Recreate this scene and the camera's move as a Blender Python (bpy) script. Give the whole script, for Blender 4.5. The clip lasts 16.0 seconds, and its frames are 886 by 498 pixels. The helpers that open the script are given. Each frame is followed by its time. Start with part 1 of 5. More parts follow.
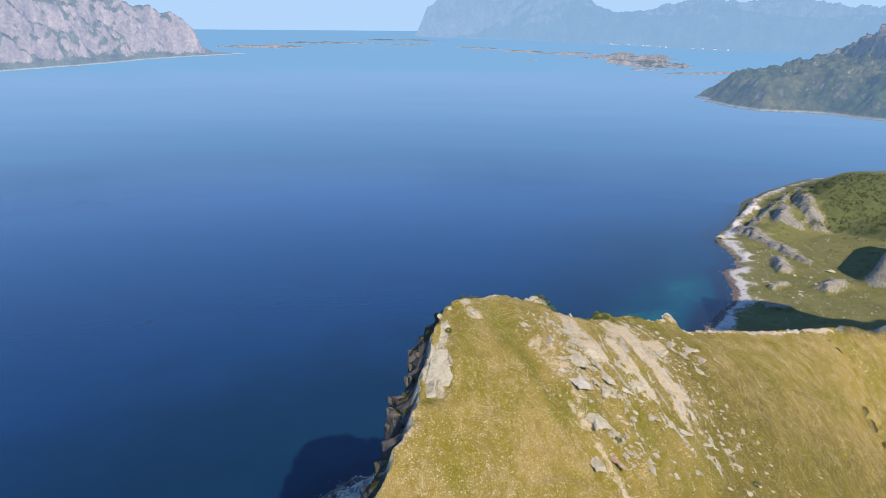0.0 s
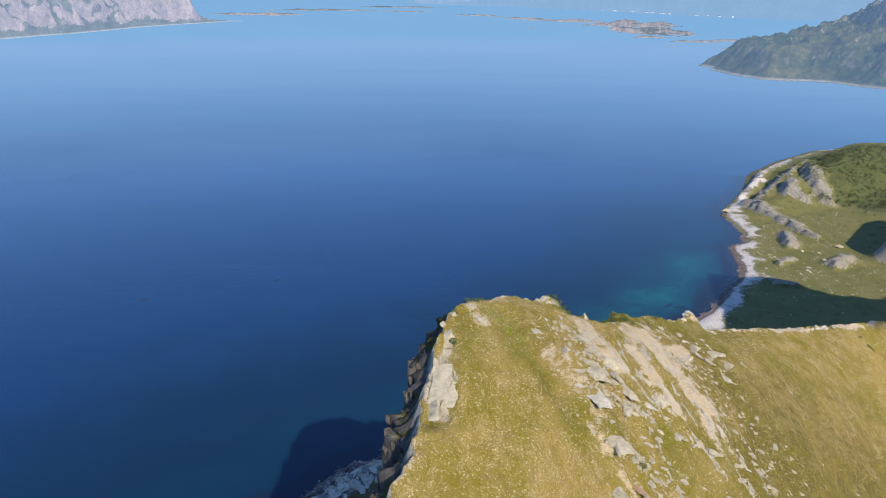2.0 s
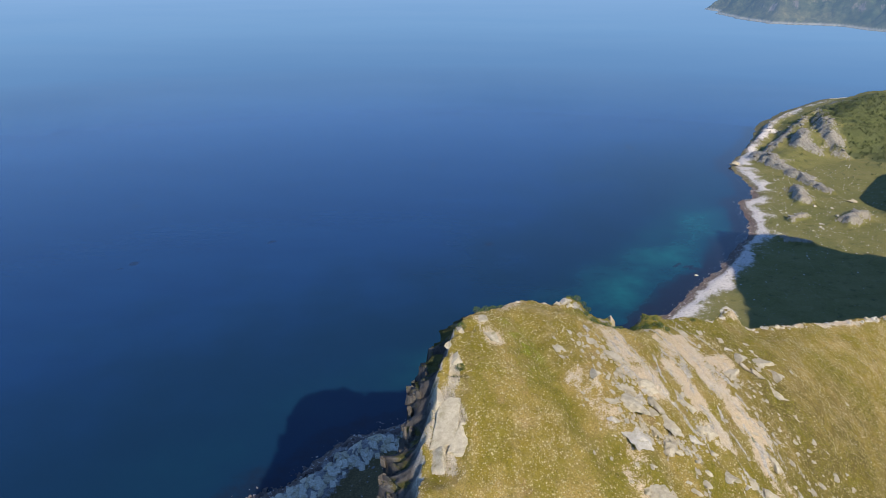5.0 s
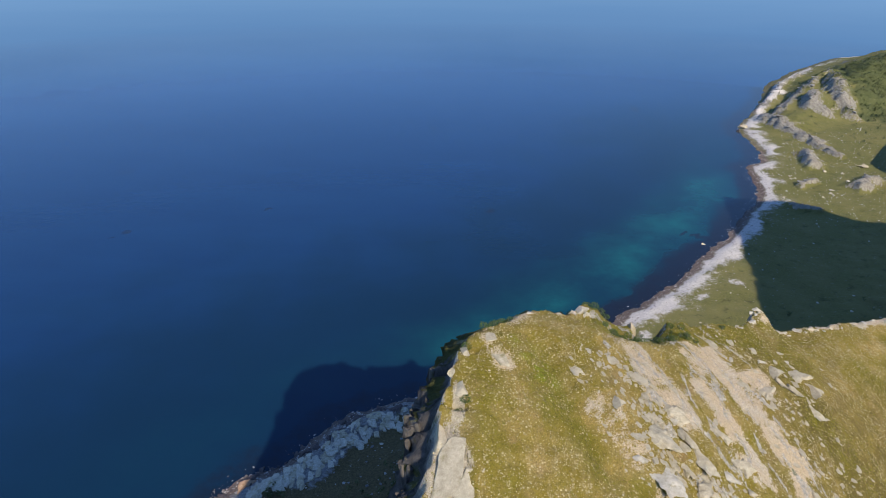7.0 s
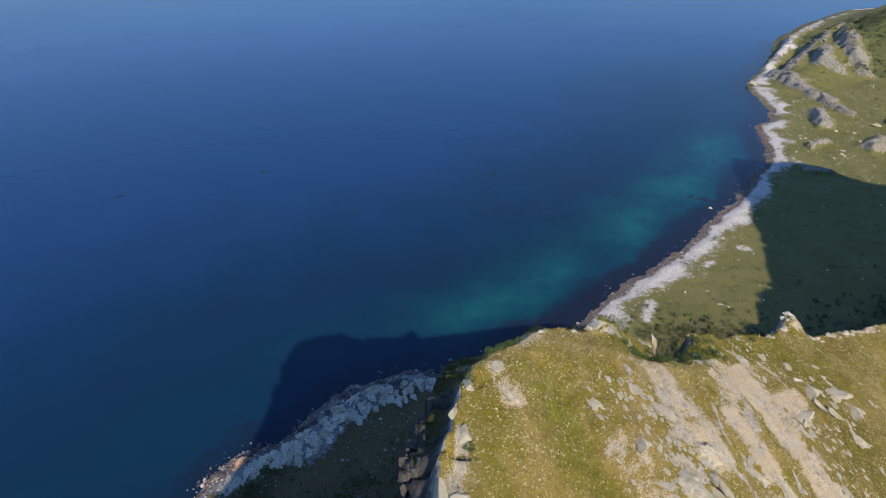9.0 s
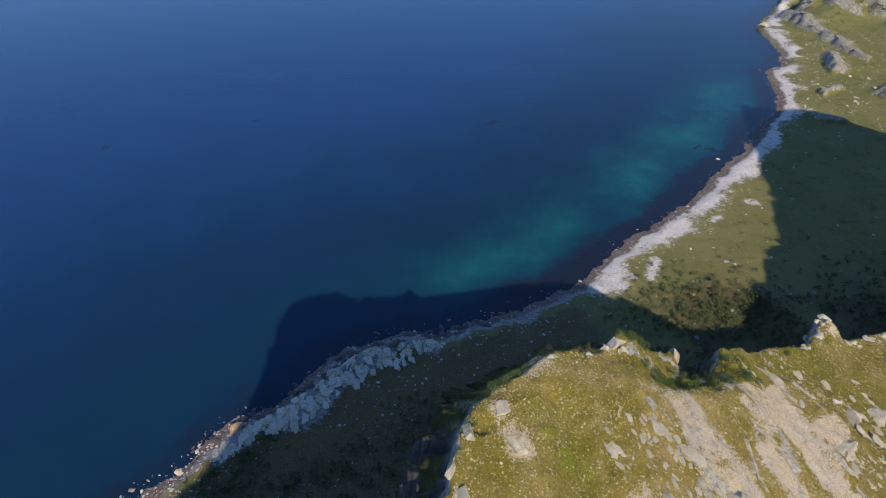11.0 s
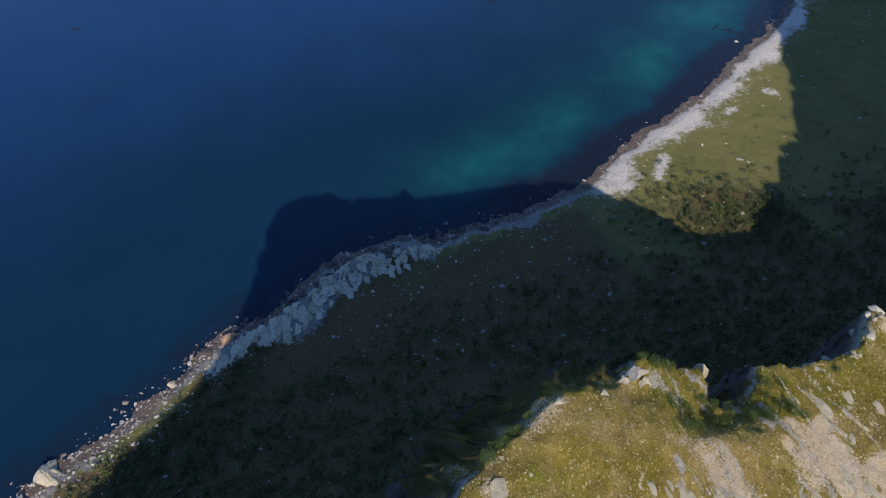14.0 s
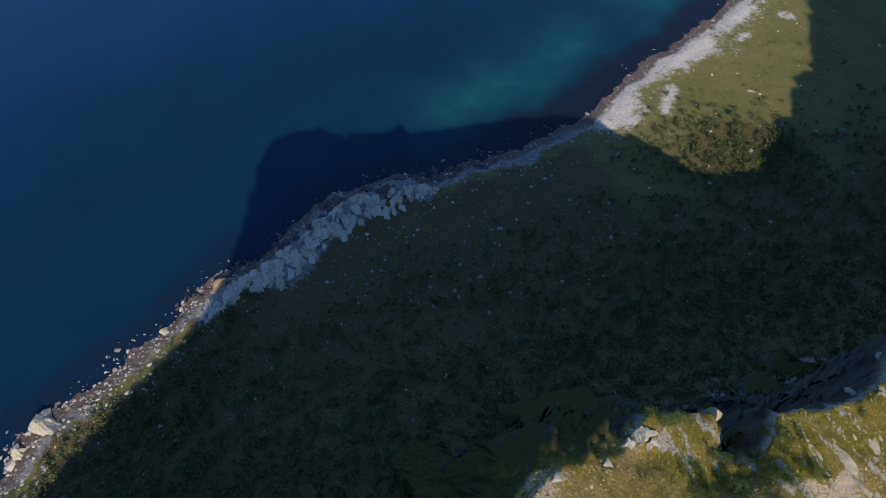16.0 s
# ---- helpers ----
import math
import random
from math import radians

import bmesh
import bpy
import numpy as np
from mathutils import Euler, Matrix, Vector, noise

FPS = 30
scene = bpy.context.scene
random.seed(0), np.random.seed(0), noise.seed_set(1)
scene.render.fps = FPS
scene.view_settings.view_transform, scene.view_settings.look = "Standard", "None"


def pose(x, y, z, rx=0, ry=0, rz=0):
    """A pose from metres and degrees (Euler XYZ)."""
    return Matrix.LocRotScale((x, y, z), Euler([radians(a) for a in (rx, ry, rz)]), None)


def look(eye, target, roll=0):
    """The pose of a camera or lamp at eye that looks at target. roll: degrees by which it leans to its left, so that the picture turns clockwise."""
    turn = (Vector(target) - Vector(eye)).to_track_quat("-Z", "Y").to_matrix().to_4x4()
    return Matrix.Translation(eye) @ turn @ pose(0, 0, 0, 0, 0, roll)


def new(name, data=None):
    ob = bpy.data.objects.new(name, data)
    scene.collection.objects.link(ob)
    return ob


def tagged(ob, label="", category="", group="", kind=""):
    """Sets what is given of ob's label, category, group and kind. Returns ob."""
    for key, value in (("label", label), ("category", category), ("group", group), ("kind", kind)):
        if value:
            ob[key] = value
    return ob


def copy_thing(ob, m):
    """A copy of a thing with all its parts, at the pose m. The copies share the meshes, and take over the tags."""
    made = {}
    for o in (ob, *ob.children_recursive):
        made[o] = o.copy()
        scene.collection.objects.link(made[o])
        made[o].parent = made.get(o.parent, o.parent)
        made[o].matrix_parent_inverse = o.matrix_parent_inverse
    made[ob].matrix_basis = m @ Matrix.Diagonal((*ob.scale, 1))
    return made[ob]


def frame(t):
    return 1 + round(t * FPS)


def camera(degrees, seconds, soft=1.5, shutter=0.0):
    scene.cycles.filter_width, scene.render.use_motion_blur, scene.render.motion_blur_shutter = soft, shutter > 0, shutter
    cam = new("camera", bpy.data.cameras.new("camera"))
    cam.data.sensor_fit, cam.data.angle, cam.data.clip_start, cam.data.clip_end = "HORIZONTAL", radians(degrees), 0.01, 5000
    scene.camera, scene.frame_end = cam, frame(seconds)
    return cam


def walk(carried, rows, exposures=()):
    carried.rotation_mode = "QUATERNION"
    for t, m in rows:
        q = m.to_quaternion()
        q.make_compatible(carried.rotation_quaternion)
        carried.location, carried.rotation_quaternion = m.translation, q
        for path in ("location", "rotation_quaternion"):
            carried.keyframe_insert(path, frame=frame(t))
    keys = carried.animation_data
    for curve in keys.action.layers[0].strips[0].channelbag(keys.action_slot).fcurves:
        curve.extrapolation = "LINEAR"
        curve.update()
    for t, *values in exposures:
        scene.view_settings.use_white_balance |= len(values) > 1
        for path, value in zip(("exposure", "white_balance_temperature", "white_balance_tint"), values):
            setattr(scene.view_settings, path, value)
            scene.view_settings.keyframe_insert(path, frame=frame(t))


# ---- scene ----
cam = camera(64.82, 16.0, soft=0.6)
PATH = [
    (0, (2.173, -38.214, 299.141), (0.605, 57.036, 268.728), 0.50),
    (0.5, (1.898, -33.692, 299.503), (0.310, 61.217, 268.045), 0.49),
    (1, (1.574, -29.067, 299.758), (-0.000, 65.509, 267.308), 0.46),
    (1.5, (1.291, -24.196, 299.960), (-0.283, 70.028, 266.504), 0.40),
    (2, (1.029, -19.203, 299.977), (-0.466, 74.644, 265.475), 0.45),
    (2.5, (0.664, -14.172, 300.040), (-0.805, 79.279, 264.476), 0.42),
    (3, (0.279, -9.308, 299.974), (-1.180, 83.705, 263.283), 0.43),
    (3.5, (0.102, -4.585, 300.019), (-1.343, 88.026, 262.322), 0.26),
    (4, (-0.000, 0.001, 300.004), (-1.412, 92.154, 261.201), 0.11),
    (6.5, (-0.907, 23.987, 300.566), (-2.230, 113.229, 255.464), 0.02),
    (7, (-1.017, 28.691, 300.664), (-2.314, 117.234, 254.205), 0.04),
    (7.5, (-1.103, 33.368, 300.750), (-2.407, 121.175, 252.915), -0.00),
    (8, (-1.087, 38.059, 300.910), (-2.412, 125.098, 251.691), -0.01),
    (8.5, (-1.119, 42.606, 301.248), (-2.404, 128.830, 250.614), -0.05),
    (9, (-1.249, 46.879, 301.587), (-2.557, 132.217, 249.475), -0.11),
    (11.5, (-0.941, 71.079, 302.037), (-2.036, 150.113, 240.779), -0.13),
    (12, (-0.724, 75.895, 302.129), (-1.793, 153.072, 238.547), -0.10),
    (12.5, (-0.427, 80.714, 302.118), (-1.480, 155.856, 236.144), -0.13),
    (13, (-0.193, 85.392, 302.211), (-1.228, 158.432, 233.916), -0.16),
    (13.5, (0.109, 90.182, 302.326), (-0.925, 160.997, 231.728), -0.19),
    (14, (0.407, 94.843, 302.625), (-0.594, 163.303, 229.740), -0.23),
    (14.5, (0.773, 99.491, 302.850), (-0.236, 165.575, 227.803), -0.28),
    (15, (1.166, 104.335, 303.051), (0.233, 167.947, 225.897), -0.27),
    (15.5, (1.520, 109.432, 303.337), (0.616, 170.567, 224.206), -0.26),
    (16, (1.879, 114.544, 303.766), (1.051, 173.441, 222.955), -0.24),
]
walk(cam, [(t, look(eye, target, roll)) for t, eye, target, roll in PATH], exposures=((0.0, 0.43), (7.0, 0.29), (12.5, 0.11), (16.0, -0.05)))

# ---- sky and sun ----
SUN_AZ, SUN_EL = -20.5, 37.0          # where the light travels to, from +y, and its height
LIGHT = Vector((math.sin(radians(SUN_AZ)) * math.cos(radians(SUN_EL)), math.cos(radians(SUN_AZ)) * math.cos(radians(SUN_EL)), -math.sin(radians(SUN_EL))))
world = bpy.data.worlds.new("world")
scene.world = world
world.use_nodes = True
wnt = world.node_tree
sky = wnt.nodes.new("ShaderNodeTexSky")
sky.sky_type = "NISHITA"
sky.sun_disc = False
sky.sun_elevation, sky.sun_rotation = radians(SUN_EL), radians(180 + SUN_AZ)
sky.air_density, sky.dust_density, sky.ozone_density, sky.altitude = 1.0, 0.0, 3.0, 300
tint = wnt.nodes.new("ShaderNodeMix")
tint.data_type, tint.blend_type = "RGBA", "MULTIPLY"
tint.inputs[0].default_value, tint.inputs[7].default_value = 1.0, (0.73, 0.92, 1.19, 1)   # clear northern air
wnt.links.new(sky.outputs[0], tint.inputs[6])
wnt.links.new(tint.outputs[2], wnt.nodes["Background"].inputs[0])
wnt.nodes["Background"].inputs[1].default_value = 0.148
sun = new("sun", bpy.data.lights.new("sun", "SUN"))
sun.data.energy, sun.data.angle, sun.data.color = 4.6, radians(0.53), (1.0, 0.905, 0.74)
sun.matrix_world = look((0, 0, 900), Vector((0, 0, 900)) + LIGHT * 100)

# ---- number fields ----
PERM = np.random.RandomState(7).permutation(512)
PERM = np.concatenate([PERM, PERM, PERM])
GRAD = np.array([(math.cos(a), math.sin(a)) for a in np.arange(16) * math.pi / 8])


def perlin(x, y):
    """Smooth noise in -0.7..0.7 over arrays."""
    xi, yi = np.floor(x).astype(int), np.floor(y).astype(int)
    xf, yf = x - xi, y - yi
    u, v = xf * xf * xf * (xf * (xf * 6 - 15) + 10), yf * yf * yf * (yf * (yf * 6 - 15) + 10)

    def corner(a, b):
        g = GRAD[PERM[PERM[(xi + a) & 511] + ((yi + b) & 511)] & 15]
        return g[..., 0] * (xf - a) + g[..., 1] * (yf - b)

    lo = corner(0, 0) * (1 - u) + corner(1, 0) * u
    hi = corner(0, 1) * (1 - u) + corner(1, 1) * u
    return lo * (1 - v) + hi * v


def fbm(x, y, octaves=5, gain=0.5):
    out, amp, f = 0.0, 1.0, 1.0
    for i in range(octaves):
        out = out + amp * perlin(x * f + 17.3 * i, y * f - 9.1 * i)
        amp, f = amp * gain, f * 2.03
    return out


def ridged(x, y, octaves=5, gain=0.5):
    out, amp, f = 0.0, 1.0, 1.0
    for i in range(octaves):
        out = out + amp * (1 - 2.6 * np.abs(perlin(x * f + 5.7 * i, y * f + 3.3 * i)))
        amp, f = amp * gain, f * 2.07
    return out


def sstep(a, b, x):
    t = np.clip((x - a) / (b - a), 0, 1)
    return t * t * (3 - 2 * t)


def outline_distance(poly, x, y):
    """Signed distance to a closed outline (inside positive), and the nearest place on it."""
    best, nx, ny = np.full(x.shape, 1e18), np.zeros(x.shape), np.zeros(x.shape)
    inside = np.zeros(x.shape, bool)
    for (ax, ay), (bx, by) in zip(poly, poly[1:] + poly[:1]):
        dx, dy = bx - ax, by - ay
        t = np.clip(((x - ax) * dx + (y - ay) * dy) / (dx * dx + dy * dy), 0, 1)
        qx, qy = ax + t * dx, ay + t * dy
        d2 = (x - qx) ** 2 + (y - qy) ** 2
        near = d2 < best
        best, nx, ny = np.where(near, d2, best), np.where(near, qx, nx), np.where(near, qy, ny)
        if ay != by:
            inside ^= ((ay > y) != (by > y)) & (x < (bx - ax) * (y - ay) / (by - ay) + ax)
    d = np.sqrt(best)
    return np.where(inside, d, -d), nx, ny


# ---- the plan ----
# the brow of the ridge, from the western cliff round the summit and along the northern edge
BROW = [(-90, -47), (-49, 27), (-16.4, 61), (-12.5, 68), (-9, 78), (-5.5, 85), (-5, 91), (-4.6, 100), (-3.2, 107), (-1.6, 113), (-0.9, 118.5), (1.2, 125.5), (3.5, 128.5),
        (7, 132), (12, 137.8), (15, 140.2), (19, 141.5), (22, 143.2), (25, 146.5), (29, 148), (33, 150), (35.5, 150.5), (35.5, 147), (33.8, 145), (37, 143.8), (40.5, 144.4), (42.3, 147.3),
        (43.7, 150), (47, 150.9), (51, 151.4), (55.5, 152.8), (60, 155.4), (63.5, 158.4), (66.4, 161.8), (68.4, 165.2), (70.6, 166.6), (72.6, 165.2), (76, 165.6), (80, 167.4), (88, 169.5), (97, 175), (108, 180),
        (120, 185), (160, 196)]
# the crest farther east: x, y and height
CREST = [(120, 185, 200), (160, 196, 199), (176, 200, 199), (184, 203, 188), (195, 206, 175), (205, 208, 163), (211, 210, 150), (220, 211, 144), (242, 214, 152),
         (262, 217, 167), (289, 224, 180), (304, 233, 194), (327, 247, 200), (345, 260, 220), (362, 273, 234), (379, 285, 253), (397, 295, 273), (445, 326, 328),
         (490, 337, 304), (500, 340, 282), (514, 342, 259), (554, 350, 246), (900, 400, 240)]
RIDGE_OUTLINE = BROW + [(a, b) for a, b, c in CREST[2:]] + [(900, -300), (-122, -300)]
CX, CY, CZ = (np.array([c[i] for c in CREST], float) for i in range(3))
SHORE = [(-420, -60), (-330, 40), (-260, 130), (-215, 185), (-192, 210), (-187, 237), (-168, 250), (-156, 263), (-141, 285), (-132, 300), (-119, 315), (-103, 326),
         (-88, 339), (-73, 367), (-49, 380), (-30, 391), (-10, 387), (13, 399), (37, 408), (58, 420), (84, 437), (96, 448), (114, 475), (135, 492),
         (158, 513), (183, 538), (203, 559), (230, 597), (262, 630), (300, 684), (326, 719), (340, 770), (349, 818), (372, 832), (389, 885), (389, 937),
         (399, 982), (452, 1057), (500, 1139), (522, 1185), (613, 1287), (735, 1397), (860, 1440), (1100, 1420), (1600, 1500)]
LAND_OUTLINE = SHORE + [(1600, -600), (-420, -600)]


# bare ribs of rock on the headland: the line of each, then its height and width
RIBS = [([(433, 989), (444, 939), (459, 879)], 7, 8), ([(461, 1005), (488, 1041), (529, 1087)], 8, 8), ([(516, 1037), (499, 994), (508, 977)], 8, 9),
        ([(566, 1092), (564, 1068), (547, 1023), (542, 966)], 9, 9), ([(445, 1035), (483, 1092), (530, 1166), (586, 1229)], 6, 7), ([(522, 1075), (554, 1108), (585, 1132)], 9, 9),
        ([(418, 802), (426, 838)], 9, 9), ([(437, 730), (457, 745)], 9, 9), ([(349, 692), (366, 679)], 4, 5), ([(382, 743), (400, 756)], 4, 5), ([(464, 837), (455, 891)], 5, 6)]


def rib_field(x, y):
    """How high and how bare the ribs of rock are at a place."""
    high, bare = np.zeros(x.shape), np.zeros(x.shape)
    near = (x > 300) & (x < 640) & (y > 640) & (y < 1280)
    px, py = x[near] + 5 * fbm(x[near] / 16, y[near] / 16, 4), y[near] + 5 * fbm(x[near] / 16 + 8, y[near] / 16, 4)
    hs, bs = np.zeros(px.shape), np.zeros(px.shape)
    for line, h, w in RIBS:
        d2, side = np.full(px.shape, 1e9), np.zeros(px.shape)
        for (ax, ay), (bx, by) in zip(line, line[1:]):
            t = np.clip(((px - ax) * (bx - ax) + (py - ay) * (by - ay)) / ((bx - ax) ** 2 + (by - ay) ** 2), 0, 1)
            ex, ey = px - ax - t * (bx - ax), py - ay - t * (by - ay)
            e2 = ex ** 2 + ey ** 2
            side = np.where(e2 < d2, -0.75 * ex - 0.66 * ey, side)
            d2 = np.minimum(d2, e2)
        # steep towards the sea, a long dip slope inland
        d2 = d2 * np.where(side > 0, 2.6, 0.62)
        k = np.exp(-(d2 / (1.6 * w * w)) ** 1.3)
        hs, bs = np.maximum(hs, 1.15 * h * k), np.maximum(bs, np.exp(-(d2 / (1.05 * w * w)) ** 2))
    hs = hs * (0.6 + 0.2 * ridged(px / 14, py / 14, 4)) + 1.3 * bs * ridged((px + 0.6 * py) / 5, (py - 0.6 * px) / 12, 3)
    high[near], bare[near] = hs, bs
    return high, bare


def ridge_top(x, y):
    """Height of the ridge's upper side."""
    u, v = (x - 40) / 50, (y - 130) / 40
    u, v = np.clip(u, -1.3, 2.4), np.clip(v, -2.2, 1.5)
    near = (222.1 - 18.9 * u + 4.4 * v - 6.8 * u * u + 10.3 * u * v - 9.5 * v * v + 0.6 * u ** 3 + 1.6 * u * u * v + 4.2 * u * v * v - 2.1 * v ** 3)
    near = near - 0.35 * np.clip(-44 - y, 0, 400)
    near = near - 0.55 * np.clip(2.6 - x, 0, 5.5) * sstep(88, 94, y) * sstep(113, 108, y)
    # strata: low steps that run down the slope
    a = x + 0.38 * (y - 130)
    near = near + 0.8 * fbm(a / 9, y / 40, 4) + 0.5 * ridged(a / 6 + 3, y / 30, 3) * sstep(14, 26, a) * sstep(75, 60, a) + 0.35 * fbm(x / 2.2, y / 2.2, 4)
    near = near - 1.6 * np.exp(-((a - 14) / 3.5) ** 2) * sstep(95, 108, y) * sstep(136, 126, y)
    near = near + 1.3 * np.exp(-((a - 22) / 2.5) ** 2) * sstep(90, 100, y) * sstep(126, 116, y)
    near = near - 2.2 * np.exp(-((x - 77) / 6) ** 2) * sstep(150, 166, y) + 2.6 * np.exp(-(((x - 70) / 2.8) ** 2 + ((y - 165) / 4) ** 2))
    near = near + 0.4 * np.exp(-(((x - 24) / 2.5) ** 2 + ((y - 145) / 2.0) ** 2)) + 0.6 * np.exp(-(((x - 5.5) / 4) ** 2 + ((y - 126.5) / 4) ** 2))
    near = near - 4.0 * sstep(135.8, 142.5, y - 0.28 * (x - 34)) * np.exp(-((x - 35.5) / 6.5) ** 4) * sstep(25, 29, x)      # the gully
    near = near - 0.6 * np.exp(-(((x - 48.5) / 5) ** 2 + ((y - 149) / 4) ** 2)) + 0.9 * np.exp(-(((x - 56) / 4) ** 2 + ((y - 152.5) / 3) ** 2)) + 1.0 * np.exp(-(((x - 64) / 3) ** 2 + ((y - 159) / 3) ** 2)) - 1.6 * np.exp(-(((x - 24.5) / 4) ** 2 + ((y - 142.5) / 3.5) ** 2))
    for cx, cy in ((-0.8, 112.0), (1.0, 124.0)):      # clefts in the western brow
        near = near - 3.0 * np.exp(-(((x - cx) / 2.0) ** 2 + ((y - cy + 0.25 * (x - cx)) / 0.75) ** 2))
    yc, zc = np.interp(x, CX, CY), np.interp(x, CX, CZ)
    far_side = zc - 0.55 * np.clip(yc - y, 0, 1000) + 6 * fbm(x / 40, y / 40, 4)
    w = sstep(118, 165, x)
    return near * (1 - w) + far_side * w


def profile(d, pairs):
    return np.interp(d, [p[0] for p in pairs], [p[1] for p in pairs])


def lowland(x, y, s, d):
    """Height of the coast: s is how far inland, d how far outside the ridge's brow."""
    z = np.where(s > 0, 3.0 * sstep(0, 16, s) + 0.045 * np.clip(s, 0, 260), 0.35 * s)
    z = z + 135 * np.exp(-np.clip(d, 0, 900) / 46) * sstep(4, 70, s)
    # the headland: bare ribs of rock in steps that follow its rise
    sw = s + 14 * fbm(x / 70, y / 70, 4)
    q1, q2 = sw - 12, (y - 905) - 0.45 * (x - 440) + 12 * fbm(x / 50 + 3, y / 50, 3) + 6
    nose = np.minimum(q1, q2) - 14 * np.exp(-np.abs(q1 - q2) / 28)
    hump = 47 * sstep(0, 135, nose) + 4 * sstep(440, 560, x) * sstep(800, 930, y)
    hump = hump * (1 - 0.35 * sstep(640, 860, x))
    step = 9.5
    level = hump / step + 0.25 * fbm(x / 38, y / 38, 3)
    frac = level - np.floor(level)
    stepped = step * (np.floor(level) + 0.20 * frac + 0.80 * sstep(0.62, 0.92, frac))
    seaward = np.maximum(sstep(-15, 45, q2 - 0.7 * q1), 0.9 * sstep(24, 14, hump) * sstep(545, 490, x))
    hump = np.where(hump > 2.5, hump + 0.5 * (stepped - hump) * sstep(2.5, 9, hump) * seaward * (0.5 + 0.5 * np.clip(0.5 + 2.2 * fbm(x / 40, y / 40 + 9, 3), 0, 1)), hump)
    hump = hump + 2.2 * ridged(x / 26, y / 26, 4) * sstep(4, 16, hump) + rib_field(x, y)[0]
    # the knoll inland that shades the meadow behind it
    along, across = (x - 508) * 0.89 + (y - 745) * 0.45, (y - 745) * 0.89 - (x - 508) * 0.45
    hump = hump + (46 + 0.35 * np.clip(along, 0, 90)) * np.exp(-(across / (15 + 0.10 * np.clip(along, 0, 90))) ** 2) * sstep(-18, 8, along) * sstep(170, 110, along)
    hump = hump + 30 * sstep(620, 950, x) * sstep(0, 120, s) * sstep(1250, 1100, y)
    z = z + hump
    rough = 0.9 * fbm(x / 14, y / 14, 5) + 0.5 * ridged(x / 9, y / 9, 4) * np.exp(-(s / 30) ** 2)
    # slabs of bare rock at the foot of the ridge
    slab = np.exp(-(((x + 62) * 0.7 + (y - 350) * 0.7) / 45) ** 2) * np.exp(-((s - 16) / 15) ** 2)
    rough = rough + slab * (2.6 * ridged((x - y) / 14, (x + y) / 34, 4))
    return z + rough * sstep(-6, 4, s)


def mountain(x, y):
    """Height of the ridge with its cliffs, and the signed distance to the brow."""
    xw, yw = x + 1.1 * fbm(x / 6, y / 6, 4) + 0.55 * fbm(x / 1.9, y / 1.9, 2), y + 1.1 * fbm(x / 6 + 40, y / 6, 4) + 0.55 * fbm(x / 1.9 + 11, y / 1.9, 2)
    d, nx, ny = outline_distance(RIDGE_OUTLINE, xw, yw)
    out = np.clip(-d, 0, None)
    wob = out * (1 + 0.35 * fbm((nx + ny) / 9, (nx - ny) / 9, 3))
    west = profile(wob, ((0, 0), (0.7, 3.5), (1.2, 5.5), (3.5, 9), (4.5, 20), (9, 33), (10.5, 55), (13, 90), (34, 150), (70, 215)))
    north = profile(wob, ((0, 0), (2, 2.4), (8.5, 12), (10, 17), (11, 45), (14, 95), (38, 150), (80, 215)))
    spur = profile(wob, ((0, 0), (1, 2.5), (2.2, 11), (5, 45), (10, 95), (36, 150), (80, 215)))
    east = profile(wob, ((0, 0), (1.0, 3), (2.2, 13), (5, 42), (12, 80), (30, 115), (60, 160), (100, 215)))
    ws = sstep(17, 20, nx) * (1 - sstep(35, 35.8, nx)) * sstep(144.5, 145.5, ny + 0.9 * (nx < 30))
    we = sstep(42, 47, nx)
    wn = sstep(122, 131, ny) * (1 - ws) * (1 - we)
    north = north * (1 + 0.55 * sstep(33, 35, nx))
    drop = west * (1 - wn - we - ws) + north * wn + east * we + spur * ws + 3 * np.clip(wob - 80, 0, None)
    return np.where(d > 0, ridge_top(x, y), ridge_top(nx, ny) - drop + 0.6 * fbm(x / 3, y / 3, 3) * sstep(0.5, 4, out)), d


EYE = np.array((0.0, 0.0, 299.0))


def drawn_in(p):
    """Brings what lies kilometres off nearer along its line of sight, at the same apparent size."""
    v = p - EYE
    r = np.linalg.norm(v, axis=-1, keepdims=True)
    near, span = 4150.0, 640.0
    r2 = np.where(r > near, near + span * (r - near) / (np.abs(r - near) + 6000), r)
    return EYE + v * (r2 / np.maximum(r, 1e-6))


# ---- mesh helpers ----
def mesh_from(name, verts, faces, material, smooth=True, fields=None):
    """A mesh from arrays: verts (n, 3), faces (m, 3 or 4)."""
    me = bpy.data.meshes.new(name)
    verts, faces = np.asarray(verts, np.float32), np.asarray(faces, np.int32)
    k = faces.shape[1]
    me.vertices.add(len(verts))
    me.vertices.foreach_set("co", verts.ravel())
    me.loops.add(faces.size)
    me.loops.foreach_set("vertex_index", faces.ravel())
    me.polygons.add(len(faces))
    me.polygons.foreach_set("loop_start", np.arange(0, faces.size, k, dtype=np.int32))
    me.polygons.foreach_set("use_smooth", np.full(len(faces), smooth))
    me.update(calc_edges=True)
    for key, values in (fields or {}).items():
        me.attributes.new(key, "FLOAT", "POINT").data.foreach_set("value", np.asarray(values, np.float32).ravel())
    me.materials.append(material)
    return me


